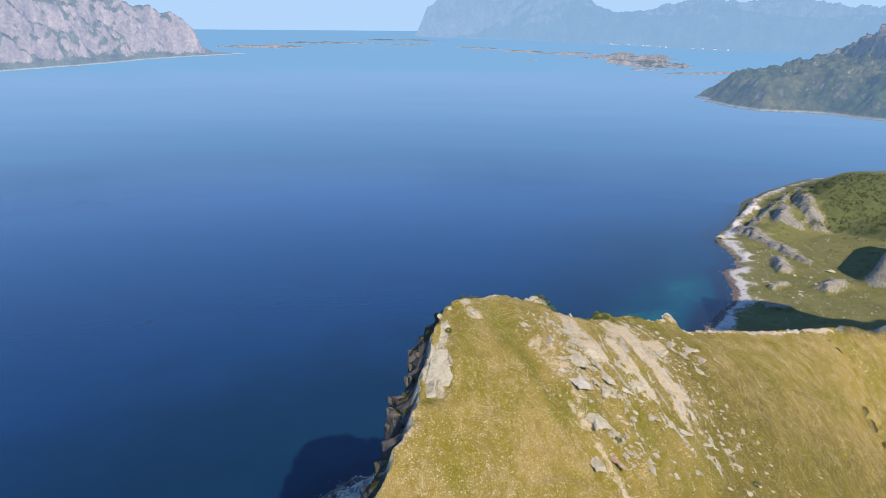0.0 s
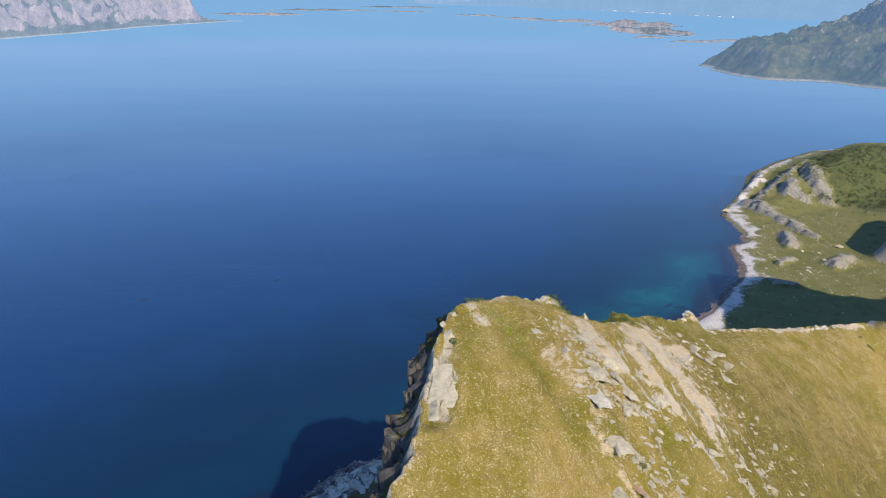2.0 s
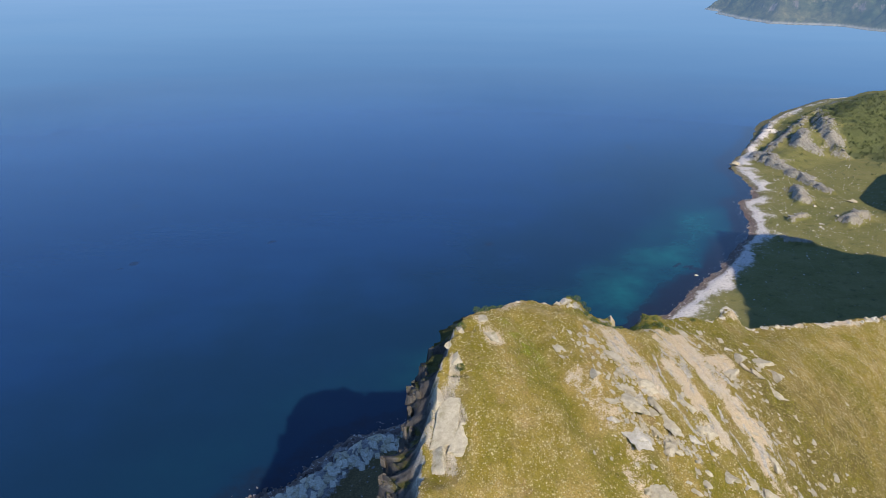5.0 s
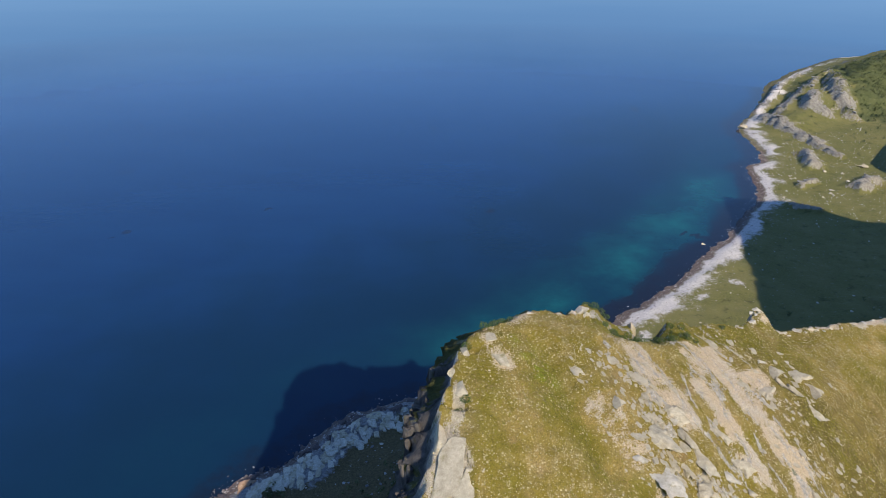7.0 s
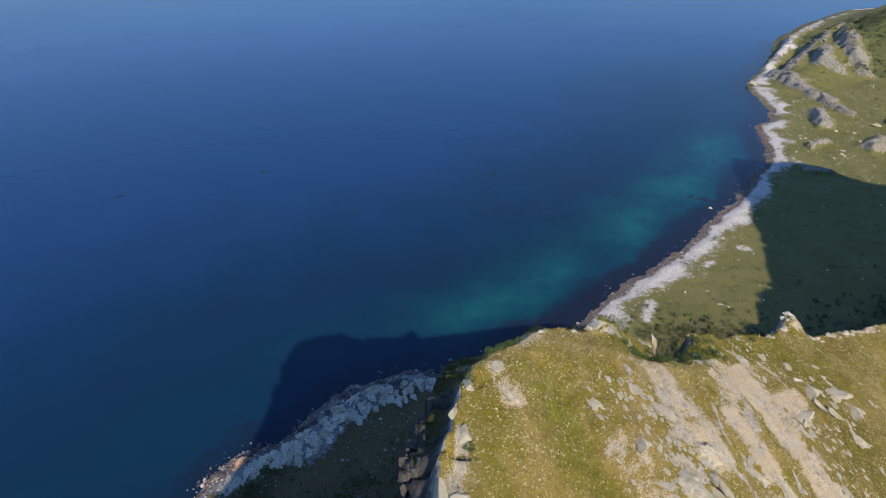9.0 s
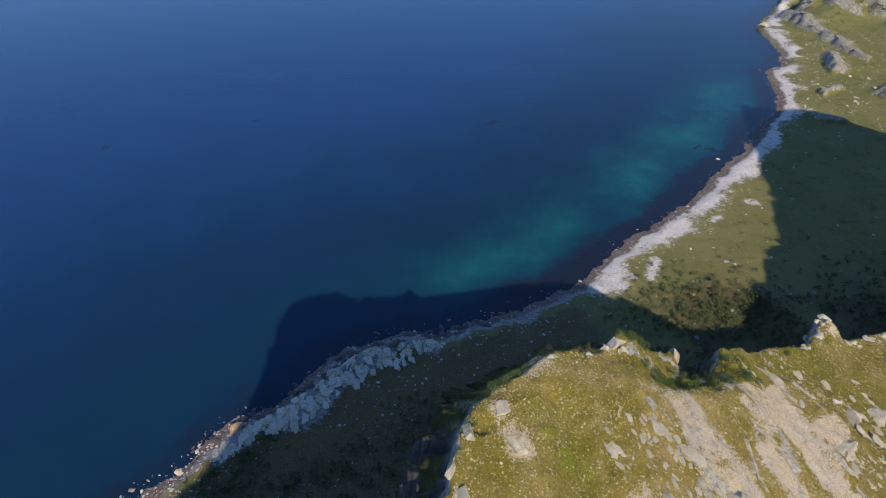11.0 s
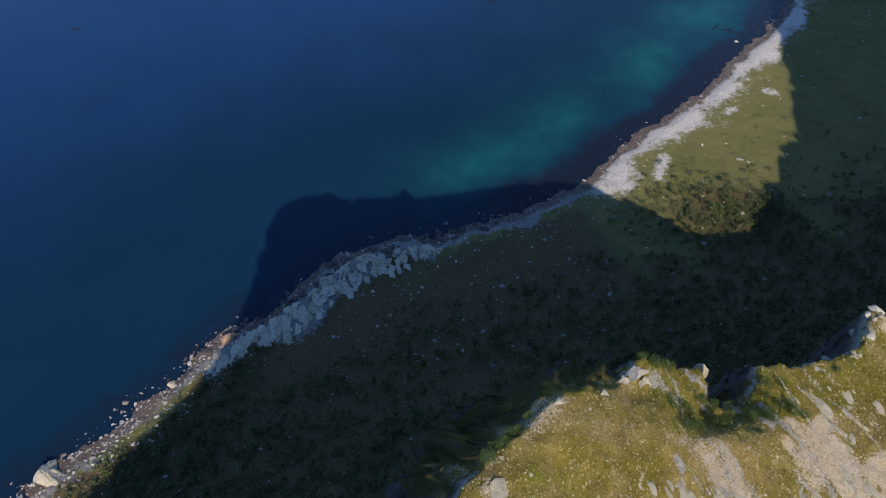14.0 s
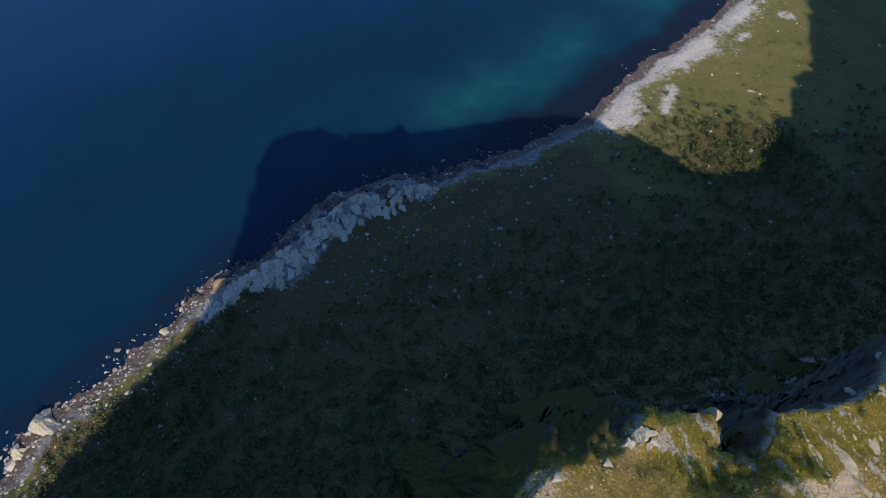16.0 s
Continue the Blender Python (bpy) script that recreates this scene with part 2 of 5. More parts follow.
def sheet(name, X, Y, Z, material, keep=None, fields=None, smooth=True):
    """A grid of heights as one mesh; keep marks the vertices that are needed."""
    n, m = X.shape
    idx = np.arange(n * m).reshape(n, m)
    faces = np.stack([idx[:-1, :-1], idx[:-1, 1:], idx[1:, 1:], idx[1:, :-1]], -1).reshape(-1, 4)
    if keep is not None:
        faces = faces[keep.ravel()[faces].any(1)]
    verts = np.stack([X, Y, Z], -1).reshape(-1, 3)
    used = np.unique(faces)
    remap = np.zeros(n * m, np.int32)
    remap[used] = np.arange(len(used))
    return mesh_from(name, verts[used], remap[faces], material, smooth, {k: np.asarray(v).ravel()[used] for k, v in (fields or {}).items()})


def spread(base_v, base_f, places, sizes, turns, tilts=None):
    """Copies one small shape to many places: arrays of verts and faces."""
    n, k = len(places), len(base_v)
    v = base_v[None] * sizes[:, None, :]
    if tilts is not None:
        c, s = np.cos(tilts)[:, None], np.sin(tilts)[:, None]
        v = np.stack([v[..., 0], v[..., 1] * c - v[..., 2] * s, v[..., 1] * s + v[..., 2] * c], -1)
    c, s = np.cos(turns)[:, None], np.sin(turns)[:, None]
    v = np.stack([v[..., 0] * c - v[..., 1] * s, v[..., 0] * s + v[..., 1] * c, v[..., 2]], -1) + places[:, None, :]
    f = base_f[None] + (np.arange(n) * k)[:, None, None]
    return v.reshape(-1, 3), f.reshape(-1, base_f.shape[1])


# ---- materials ----
class Nodes:
    """Short forms for building a node material."""

    def __init__(self, name):
        self.mat = bpy.data.materials.new(name)
        self.mat.use_nodes = True
        self.nt = self.mat.node_tree
        self.bsdf = self.nt.nodes["Principled BSDF"]
        self.place = self.nt.nodes.new("ShaderNodeNewGeometry").outputs["Position"]

    def put(self, kind, ins=(), **sets):
        n = self.nt.nodes.new(kind)
        if "operation" in sets:
            n.operation = sets["operation"]
        if "data_type" in sets:
            n.data_type, n.blend_type = sets["data_type"], sets["blend_type"]
        if "clamp" in sets:
            n.clamp = sets["clamp"]
        if "attribute_name" in sets:
            n.attribute_name = sets["attribute_name"]
        for k, v in (ins.items() if isinstance(ins, dict) else enumerate(ins)):
            if v is None:
                continue
            if isinstance(v, bpy.types.NodeSocket):
                self.nt.links.new(v, n.inputs[k])
            else:
                n.inputs[k].default_value = v
        return n

    def noise(self, scale, detail=6, rough=0.6, vec=None, stretch=None):
        vec = vec or self.place
        if stretch:
            vec = self.put("ShaderNodeMapping", {"Vector": vec, "Rotation": (0, 0, stretch[3] if len(stretch) > 3 else 0), "Scale": stretch[:3]}).outputs[0]
        return self.put("ShaderNodeTexNoise", {"Vector": vec, "Scale": scale, "Detail": detail, "Roughness": rough}).outputs[0]

    def field(self, name):
        return self.put("ShaderNodeAttribute", attribute_name=name).outputs["Fac"]

    def span(self, v, a, b, lo=0.0, hi=1.0):
        return self.put("ShaderNodeMapRange", {0: v, 1: a, 2: b, 3: lo, 4: hi}, clamp=True).outputs[0]

    def maths(self, op, a, b=0.0):
        return self.put("ShaderNodeMath", (a, b), operation=op).outputs[0]

    def mix(self, f, a, b, how="MIX"):
        a, b = ((*c, 1) if isinstance(c, tuple) and len(c) == 3 else c for c in (a, b))
        return self.put("ShaderNodeMix", {0: f, 6: a, 7: b}, data_type="RGBA", blend_type=how).outputs[2]

    def bump(self, height, distance, strength=1.0, normal=None):
        return self.put("ShaderNodeBump", {"Height": height, "Distance": distance, "Strength": strength, "Normal": normal}).outputs[0]

    def done(self, colour, rough=0.9, normal=None, **more):
        for k, v in {"Base Color": colour, "Roughness": rough, "Normal": normal, **more}.items():
            if v is None:
                continue
            if isinstance(v, bpy.types.NodeSocket):
                self.nt.links.new(v, self.bsdf.inputs[k])
            else:
                self.bsdf.inputs[k].default_value = (*v, 1) if isinstance(v, tuple) and len(v) == 3 else v
        return self.mat


def island_random(n):
    for o in n.nt.nodes:
        if o.type == "NEW_GEOMETRY":
            return o.outputs["Random Per Island"]


def make_turf():
    n = Nodes("alpine_turf")
    grain, fine, broad = n.noise(3.2, 8, 0.7), n.noise(9, 5, 0.7), n.noise(0.12, 4)
    streak = n.noise(0.5, 6, 0.65, stretch=(1.0, 0.55, 0.6, -0.36))
    dry = n.mix(n.span(grain, 0.35, 0.7), (0.235, 0.172, 0.060), (0.43, 0.335, 0.150))
    olive = n.mix(n.span(fine, 0.3, 0.7), (0.150, 0.110, 0.014), (0.28, 0.210, 0.036))
    col = n.mix(n.span(streak, 0.38, 0.62), olive, dry)
    col = n.mix(n.span(broad, 0.42, 0.62, 0, 0.8), col, n.mix(n.span(fine, 0.3, 0.7), (0.14, 0.112, 0.011), (0.26, 0.205, 0.028)))
    heath = n.mix(n.span(fine, 0.3, 0.7), (0.17, 0.105, 0.045), (0.33, 0.225, 0.12))
    col = n.mix(n.span(n.noise(0.23, 7, 0.7), 0.54, 0.66, 0, 0.65), col, heath)
    col = n.mix(n.maths("MULTIPLY", n.field("green"), n.span(grain, 0.25, 0.6)), col, n.mix(n.span(fine, 0.35, 0.65), (0.102, 0.095, 0.008), (0.212, 0.187, 0.022)))
    dull = n.mix(n.span(fine, 0.3, 0.7), (0.085, 0.068, 0.014), (0.185, 0.142, 0.042))
    col = n.mix(n.maths("MULTIPLY", n.field("dull"), n.span(n.noise(0.3, 7, 0.72), 0.36, 0.56, 0.25, 1.0)), col, dull)
    col = n.mix(n.field("lime"), col, n.mix(n.span(fine, 0.35, 0.65), (0.125, 0.150, 0.010), (0.29, 0.30, 0.030)))
    tan = n.mix(n.span(fine, 0.3, 0.7), (0.28, 0.185, 0.048), (0.46, 0.335, 0.135))
    tanned = n.span(n.noise(0.085, 7, 0.68, stretch=(1.0, 0.6, 0.6, -0.36)), 0.50, 0.62, 0, 0.55)
    col = n.mix(n.maths("MULTIPLY", tanned, n.span(n.field("dull"), 0, 1, 1.0, 0.35)), col, tan)
    cells = n.put("ShaderNodeTexVoronoi", {"Vector": n.place, "Scale": 2.6, "Randomness": 1.0})
    pick = n.put("ShaderNodeSeparateColor", (cells.outputs["Color"],)).outputs
    fleck = n.maths("MULTIPLY", n.span(pick[0], 0.60, 0.84, 0, 0.8), n.span(cells.outputs["Distance"], 0.62, 0.30))
    fleck = n.maths("MULTIPLY", fleck, n.span(streak, 0.42, 0.60, 0.08, 1.0))
    col = n.mix(fleck, col, n.mix(pick[1], (0.40, 0.32, 0.15), (0.66, 0.57, 0.37)))
    gap = n.maths("MULTIPLY", n.span(pick[2], 0.66, 0.86, 0, 0.35), n.span(cells.outputs["Distance"], 0.6, 0.3))
    col = n.mix(gap, col, (0.075, 0.065, 0.008))
    scree = n.mix(n.span(fine, 0.3, 0.7), (0.36, 0.275, 0.17), (0.63, 0.51, 0.355))
    scree = n.mix(n.span(n.noise(0.16, 5, 0.6), 0.45, 0.62), scree, n.mix(n.span(fine, 0.3, 0.7), (0.34, 0.295, 0.225), (0.64, 0.56, 0.45)))
    ragged = n.maths("ADD", n.span(grain, 0.3, 0.7, -0.32, 0.32), n.span(n.noise(0.55, 7, 0.72), 0.3, 0.7, -0.34, 0.34))
    col = n.mix(n.span(n.maths("ADD", n.field("scree"), ragged), 0.46, 0.66), col, scree)
    stone = n.mix(n.span(n.noise(1.3, 8, 0.7), 0.3, 0.7), (0.22, 0.20, 0.17), (0.56, 0.52, 0.45))
    stone = n.mix(n.span(n.noise(0.5, 8, 0.75, stretch=(1, 1, 0.25)), 0.56, 0.68), stone, (0.10, 0.11, 0.04))
    col = n.mix(n.span(n.maths("ADD", n.field("rock"), n.span(grain, 0.3, 0.7, -0.3, 0.3)), 0.4, 0.6), col, stone)
    slab = n.mix(n.span(n.noise(1.1, 9, 0.75, stretch=(1, 0.35, 1, -0.1)), 0.3, 0.7), (0.27, 0.225, 0.155), (0.60, 0.53, 0.41))
    slab = n.mix(n.span(n.noise(0.55, 8, 0.8, stretch=(2.2, 0.4, 1, -0.05)), 0.57, 0.63), slab, (0.10, 0.085, 0.055))
    col = n.mix(n.span(n.maths("ADD", n.field("slab"), n.span(grain, 0.3, 0.7, -0.3, 0.3)), 0.4, 0.6), col, slab)
    # the cliffs: gneiss darkened to put their shade into the colour, heather on ledges
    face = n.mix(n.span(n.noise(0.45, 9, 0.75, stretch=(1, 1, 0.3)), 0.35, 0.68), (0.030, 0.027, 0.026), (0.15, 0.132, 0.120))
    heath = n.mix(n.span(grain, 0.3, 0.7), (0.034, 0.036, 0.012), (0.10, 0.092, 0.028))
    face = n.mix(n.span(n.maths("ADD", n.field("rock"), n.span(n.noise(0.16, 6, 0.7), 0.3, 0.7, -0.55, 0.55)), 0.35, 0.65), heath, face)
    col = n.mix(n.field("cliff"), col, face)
    mottle = n.mix(n.span(n.noise(5.0, 4, 0.85), 0.40, 0.60), (0.76, 0.75, 0.72), (1.28, 1.22, 1.16))
    col = n.mix(n.span(n.field("cliff"), 0, 1, 1, 0.3), col, n.mix(1.0, col, mottle, "MULTIPLY"))
    h = n.maths("ADD", n.maths("MULTIPLY", grain, 0.5), n.maths("MULTIPLY", fine, 0.5))
    return n.done(col, 0.95, n.bump(h, 0.5, 0.85), **{"Specular IOR Level": 0.15})


def make_coast():
    n = Nodes("coastal_ground")
    grain, fine, broad = n.noise(0.9, 8, 0.7), n.noise(3.5, 5, 0.7), n.noise(0.03, 5)
    grass = n.mix(n.span(grain, 0.3, 0.7), (0.088, 0.086, 0.024), (0.205, 0.190, 0.062))
    grass = n.mix(n.span(broad, 0.4, 0.6), grass, n.mix(n.span(fine, 0.3, 0.7), (0.115, 0.108, 0.030), (0.235, 0.205, 0.080)))
    grass = n.mix(n.span(n.noise(0.11, 7, 0.7), 0.55, 0.66, 0, 0.8), grass, n.mix(n.span(grain, 0.35, 0.65), (0.040, 0.050, 0.014), (0.12, 0.115, 0.036)))
    scrub = n.mix(n.span(grain, 0.35, 0.65), (0.066, 0.050, 0.022), (0.165, 0.124, 0.056))
    scrub = n.mix(n.field("pale"), scrub, n.mix(n.span(grain, 0.35, 0.65), (0.042, 0.052, 0.018), (0.125, 0.132, 0.046)))
    col = n.mix(n.span(n.maths("ADD", n.field("scrub"), n.span(grain, 0.3, 0.7, -0.4, 0.4)), 0.3, 0.7), grass, scrub)
    stone = n.mix(n.span(n.noise(0.6, 9, 0.78), 0.32, 0.68), (0.11, 0.105, 0.10), (0.39, 0.365, 0.34))
    stone = n.mix(n.span(n.noise(0.5, 9, 0.8, stretch=(0.5, 1.6, 1, 0.75)), 0.54, 0.64), stone, (0.055, 0.052, 0.048))
    stone = n.mix(n.span(n.noise(0.9, 8, 0.8, stretch=(0.4, 1.3, 1, 0.75)), 0.58, 0.68), stone, (0.46, 0.43, 0.395))
    stone = n.mix(n.field("pale"), stone, n.mix(n.span(n.noise(0.35, 9, 0.78, stretch=(1.4, 0.5, 1, 0.5)), 0.34, 0.62), (0.125, 0.108, 0.088), (0.36, 0.325, 0.265)))
    col = n.mix(n.span(n.maths("ADD", n.field("rock"), n.span(n.noise(0.28, 8, 0.75), 0.3, 0.7, -0.45, 0.45)), 0.35, 0.65), col, stone)
    beach = n.mix(n.span(n.noise(2.0, 6, 0.75), 0.3, 0.7), (0.40, 0.355, 0.32), (0.80, 0.735, 0.67))
    beach = n.mix(n.span(n.noise(0.5, 8, 0.8), 0.50, 0.64, 0, 0.6), beach, (0.25, 0.22, 0.19))
    beach = n.mix(n.span(n.noise(0.9, 6, 0.8), 0.60, 0.66), beach, (0.115, 0.10, 0.088))
    col = n.mix(n.span(n.maths("ADD", n.field("beach"), n.span(n.noise(0.35, 9, 0.8), 0.3, 0.7, -0.55, 0.55)), 0.25, 0.75), col, beach)
    wet = n.mix(n.span(n.noise(1.4, 6, 0.75), 0.35, 0.7), (0.06, 0.045, 0.040), (0.26, 0.19, 0.155))
    col = n.mix(n.span(n.maths("ADD", n.field("wet"), n.span(n.noise(0.4, 9, 0.8), 0.3, 0.7, -0.5, 0.5)), 0.25, 0.75), col, wet)
    h = n.maths("ADD", n.maths("MULTIPLY", grain, 0.7), n.maths("MULTIPLY", fine, 0.3))
    return n.done(col, 0.92, n.bump(h, 1.2, 0.9), **{"Specular IOR Level": 0.2})


def make_rock(name, dark, light, lichen=(0.10, 0.10, 0.04)):
    n = Nodes(name)
    a, b = n.noise(0.8, 9, 0.72), n.noise(4.5, 6, 0.7)
    col = n.mix(n.span(a, 0.32, 0.66), dark, light)
    col = n.mix(n.span(b, 0.5, 0.75, 0, 0.5), col, dark)
    col = n.mix(n.span(n.noise(0.35, 6, 0.7), 0.56, 0.68), col, lichen)
    info = n.put("ShaderNodeObjectInfo").outputs["Random"]
    col = n.mix(n.span(info, 0, 1, 0, 0.35), col, n.mix(0.5, dark, light))
    return n.done(col, 0.9, n.bump(n.maths("ADD", a, n.maths("MULTIPLY", b, 0.4)), 0.35, 0.9), **{"Specular IOR Level": 0.25})


def make_speckle(name, a, b, rough=0.9):
    n = Nodes(name)
    col = n.mix(island_random(n), a, b)
    col = n.mix(n.span(n.noise(5, 4), 0.3, 0.7, 0, 0.4), col, a)
    return n.done(col, rough, **{"Specular IOR Level": 0.2})


def make_sea(name, outer):
    """Fjord water; on the outer fjord the air's haze is painted as emission."""
    n = Nodes(name)
    swell = n.noise(0.010, 4, 0.5, stretch=(1, 2.2, 1, 0.3))
    patch = n.noise(0.014, 6, 0.62)
    wind = n.noise(0.0016, 5, 0.6, stretch=(1, 2.6, 1, 0.25))
    col = n.mix(n.span(swell, 0.35, 0.65), (0.0052, 0.0288, 0.090), (0.0060, 0.0328, 0.098))
    up = n.put("ShaderNodeCombineXYZ", (0, 0, 1)).outputs[0]
    waves = n.maths("ADD", n.noise(0.22, 5, 0.6, stretch=(1, 1.7, 1, 0.4)), n.maths("MULTIPLY", n.noise(0.05, 3, 0.5, stretch=(1, 2.5, 1, 0.6)), 1.5))
    ripple = n.bump(waves, 0.5, 0.10, up)
    rough = n.span(wind, 0.35, 0.65, 0.13, 0.19)
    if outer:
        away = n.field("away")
        # painted haze and sky reflection, in place of the water's own shading
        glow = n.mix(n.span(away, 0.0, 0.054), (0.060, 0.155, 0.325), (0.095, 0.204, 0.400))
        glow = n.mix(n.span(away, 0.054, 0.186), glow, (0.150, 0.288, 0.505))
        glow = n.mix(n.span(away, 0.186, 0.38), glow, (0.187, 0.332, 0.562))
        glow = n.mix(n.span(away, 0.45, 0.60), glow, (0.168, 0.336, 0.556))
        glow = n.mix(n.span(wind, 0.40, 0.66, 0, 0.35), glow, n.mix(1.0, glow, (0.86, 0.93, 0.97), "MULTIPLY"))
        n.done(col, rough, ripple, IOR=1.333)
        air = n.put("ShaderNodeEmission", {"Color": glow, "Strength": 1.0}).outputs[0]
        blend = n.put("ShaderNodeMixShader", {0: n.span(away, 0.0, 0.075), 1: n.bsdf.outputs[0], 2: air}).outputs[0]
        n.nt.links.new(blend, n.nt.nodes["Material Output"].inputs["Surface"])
        return n.mat
    # less blue, darker water up to about 330 m off the shore
    col = n.mix(n.field("inshore"), col, (0.0034, 0.020, 0.043))
    teal = n.mix(n.span(patch, 0.35, 0.65), (0.005, 0.058, 0.074), (0.007, 0.086, 0.092))
    col = n.mix(n.maths("MULTIPLY", n.field("shoal"), n.span(patch, 0.20, 0.62)), col, teal)
    col = n.mix(n.span(n.maths("ADD", n.field("weed"), n.span(n.noise(0.09, 7, 0.7), 0.3, 0.7, -0.4, 0.14)), 0.15, 0.85), col, (0.009, 0.012, 0.021))
    return n.done(col, rough, ripple, IOR=1.333)


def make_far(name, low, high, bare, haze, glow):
    """Distant land; the haze of the air in front is put into its emission."""
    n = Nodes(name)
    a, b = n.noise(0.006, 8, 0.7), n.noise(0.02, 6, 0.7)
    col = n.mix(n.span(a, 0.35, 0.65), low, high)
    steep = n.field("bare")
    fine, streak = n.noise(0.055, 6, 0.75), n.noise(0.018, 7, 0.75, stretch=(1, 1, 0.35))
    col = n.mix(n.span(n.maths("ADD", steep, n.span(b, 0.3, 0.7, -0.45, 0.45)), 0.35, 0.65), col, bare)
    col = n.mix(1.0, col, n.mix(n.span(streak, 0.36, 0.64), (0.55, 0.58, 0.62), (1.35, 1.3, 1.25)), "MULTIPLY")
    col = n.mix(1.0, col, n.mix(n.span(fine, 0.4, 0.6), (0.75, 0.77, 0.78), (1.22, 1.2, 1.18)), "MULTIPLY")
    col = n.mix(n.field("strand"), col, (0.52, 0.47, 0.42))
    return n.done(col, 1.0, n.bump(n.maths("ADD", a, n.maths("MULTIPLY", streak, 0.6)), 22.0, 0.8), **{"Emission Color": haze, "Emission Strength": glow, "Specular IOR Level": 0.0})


TURF, COAST, SEA = make_turf(), make_coast(), make_sea("sea_water", False)
ROCK = make_rock("grey_gneiss", (0.28, 0.235, 0.155), (0.58, 0.495, 0.355), (0.21, 0.175, 0.07))
RUST = make_rock("rusty_gneiss", (0.24, 0.13, 0.07), (0.52, 0.36, 0.24), (0.30, 0.20, 0.10))
PALE = make_rock("pale_gneiss", (0.33, 0.285, 0.215), (0.63, 0.56, 0.445), (0.25, 0.215, 0.11))


# ---- the ridge ----
def ridge_fields(x, y, d, steep):
    a = x + 0.38 * (y - 130)
    n1, n2 = fbm(a / 5, y / 14, 5), fbm(x / 7, y / 7, 5)
    scree = np.exp(-((a - 53 - 5 * n2 - 3 * n1) / (3.0 + 3.6 * sstep(112, 140, y))) ** 4) * sstep(98, 120, y + 10 * n1) * sstep(156, 149, y)
    scree = np.maximum(scree, np.exp(-((a - 43.5) / 2.6) ** 4) * sstep(108, 116, y) * sstep(136, 128, y))
    scree = np.maximum(scree, 0.85 * np.exp(-((a - 33 - 4 * n2) / 4.2) ** 4) * sstep(114, 126, y + 8 * n1) * sstep(143, 139, y))
    scree = np.maximum(scree, 0.62 * np.exp(-(((x - 5.3) / 2.6) ** 2 + ((y - 126) / 2.3) ** 2)) + 0.95 * np.exp(-(((x - 7.5) / 2.2) ** 2 + ((y - 121.5) / 3) ** 2)))
    scree = np.maximum(scree, np.exp(-(((x - 70) / 3.0) ** 2 + ((y - 164.5) / 4.0) ** 2)))
    scree = np.maximum(scree, 0.62 * np.exp(-((a - 19.5 - 3 * n1 - 3 * n2) / 2.6) ** 2) * sstep(126, 116, y) * sstep(60, 80, y))
    scree = scree * np.clip(0.86 + 0.75 * fbm(x / 4 + 3, y / 6, 4), 0.25, 1.05) + 0.26 * sstep(0.1, 0.6, n2 + 0.4 * n1)
    scree = np.maximum(scree, 0.75 * sstep(5, 1, d) * sstep(85, 95, x) * sstep(-0.15, 0.3, n2) + 0.55 * sstep(3.0, 0.5, d) * sstep(-0.3, 0.3, n2))
    green = np.exp(-((a - 12.5) / 4) ** 2) * sstep(96, 106, y) * sstep(134, 126, y) + 0.7 * np.exp(-(((x - 4.5) / 4.5) ** 2 + ((y - 112) / 9) ** 2))
    green = green + 0.8 * np.exp(-((a - 71) / 5) ** 2) * sstep(110, 140, y) + 0.9 * sstep(0, 3, -d) * sstep(128, 132, y) + 0.9 * np.exp(-(((x - 52) / 10) ** 2 + ((y - 153) / 3) ** 2))
    green = green + 1.0 * np.exp(-(((x - 35) / 8) ** 2 + ((y - 143.5) / 5) ** 2))
    rim = np.interp(x, (20, 22, 24, 31, 38.4, 42, 45.6, 53, 58, 62, 66), (142, 139.8, 136.4, 136.2, 139.9, 142.2, 140.8, 144.6, 146, 148.3, 151)) + 0.8 * n2
    beyond = sstep(-0.6, 0.8, y - rim) * sstep(22, 25, x) * sstep(66, 60, x)
    scree = scree * (1 - beyond)
    green = green + 1.0 * beyond + 0.8 * sstep(56, 74, a + 10 * n2) * sstep(140, 122, y)
    green = green + 0.8 * sstep(0.05, 0.5, fbm(x / 13 + 7, y / 18, 4)) + 0.9 * sstep(28, 46, a + 9 * n2) * sstep(122, 104, y)
    rock = np.maximum(sstep(1.1, 2.6, steep) * sstep(1.0, -0.5, d), 0.62 * np.exp(-(((x + 1.2) / 1.9) ** 4 + ((y - 101.5) / 8) ** 4)) * 1.5)
    rock = np.maximum(rock, 0.75 * sstep(0.62, 0.9, ridged(a / 4, y / 12, 3) * 0.6) * sstep(22, 27, a) * sstep(68, 58, a) * sstep(92, 104, y))
    slab = np.exp(-(((x + 1.6 + 2.5 * n2) / 3.4) ** 4 + ((y - 101 + 6 * n1) / 7.5) ** 4)) + 0.8 * np.exp(-(((x - 0.2) / 1.1) ** 4 + ((y - 112) / 4) ** 4)) + 0.7 * sstep(0.9, 0.2, d) * sstep(0.0, 0.35, n2) * sstep(135, 110, y)
    rock = rock * np.where((d < -2) & (x < 44) & (y > 128), 0.4, 1.0)
    lime = np.exp(-(((x - 13.3 + 0.4 * (y - 123.3)) / 2.6) ** 2 + ((y - 123.3) / 5.5) ** 2)) * sstep(-0.1, 0.25, fbm(x / 2.2, y / 2.2, 3))
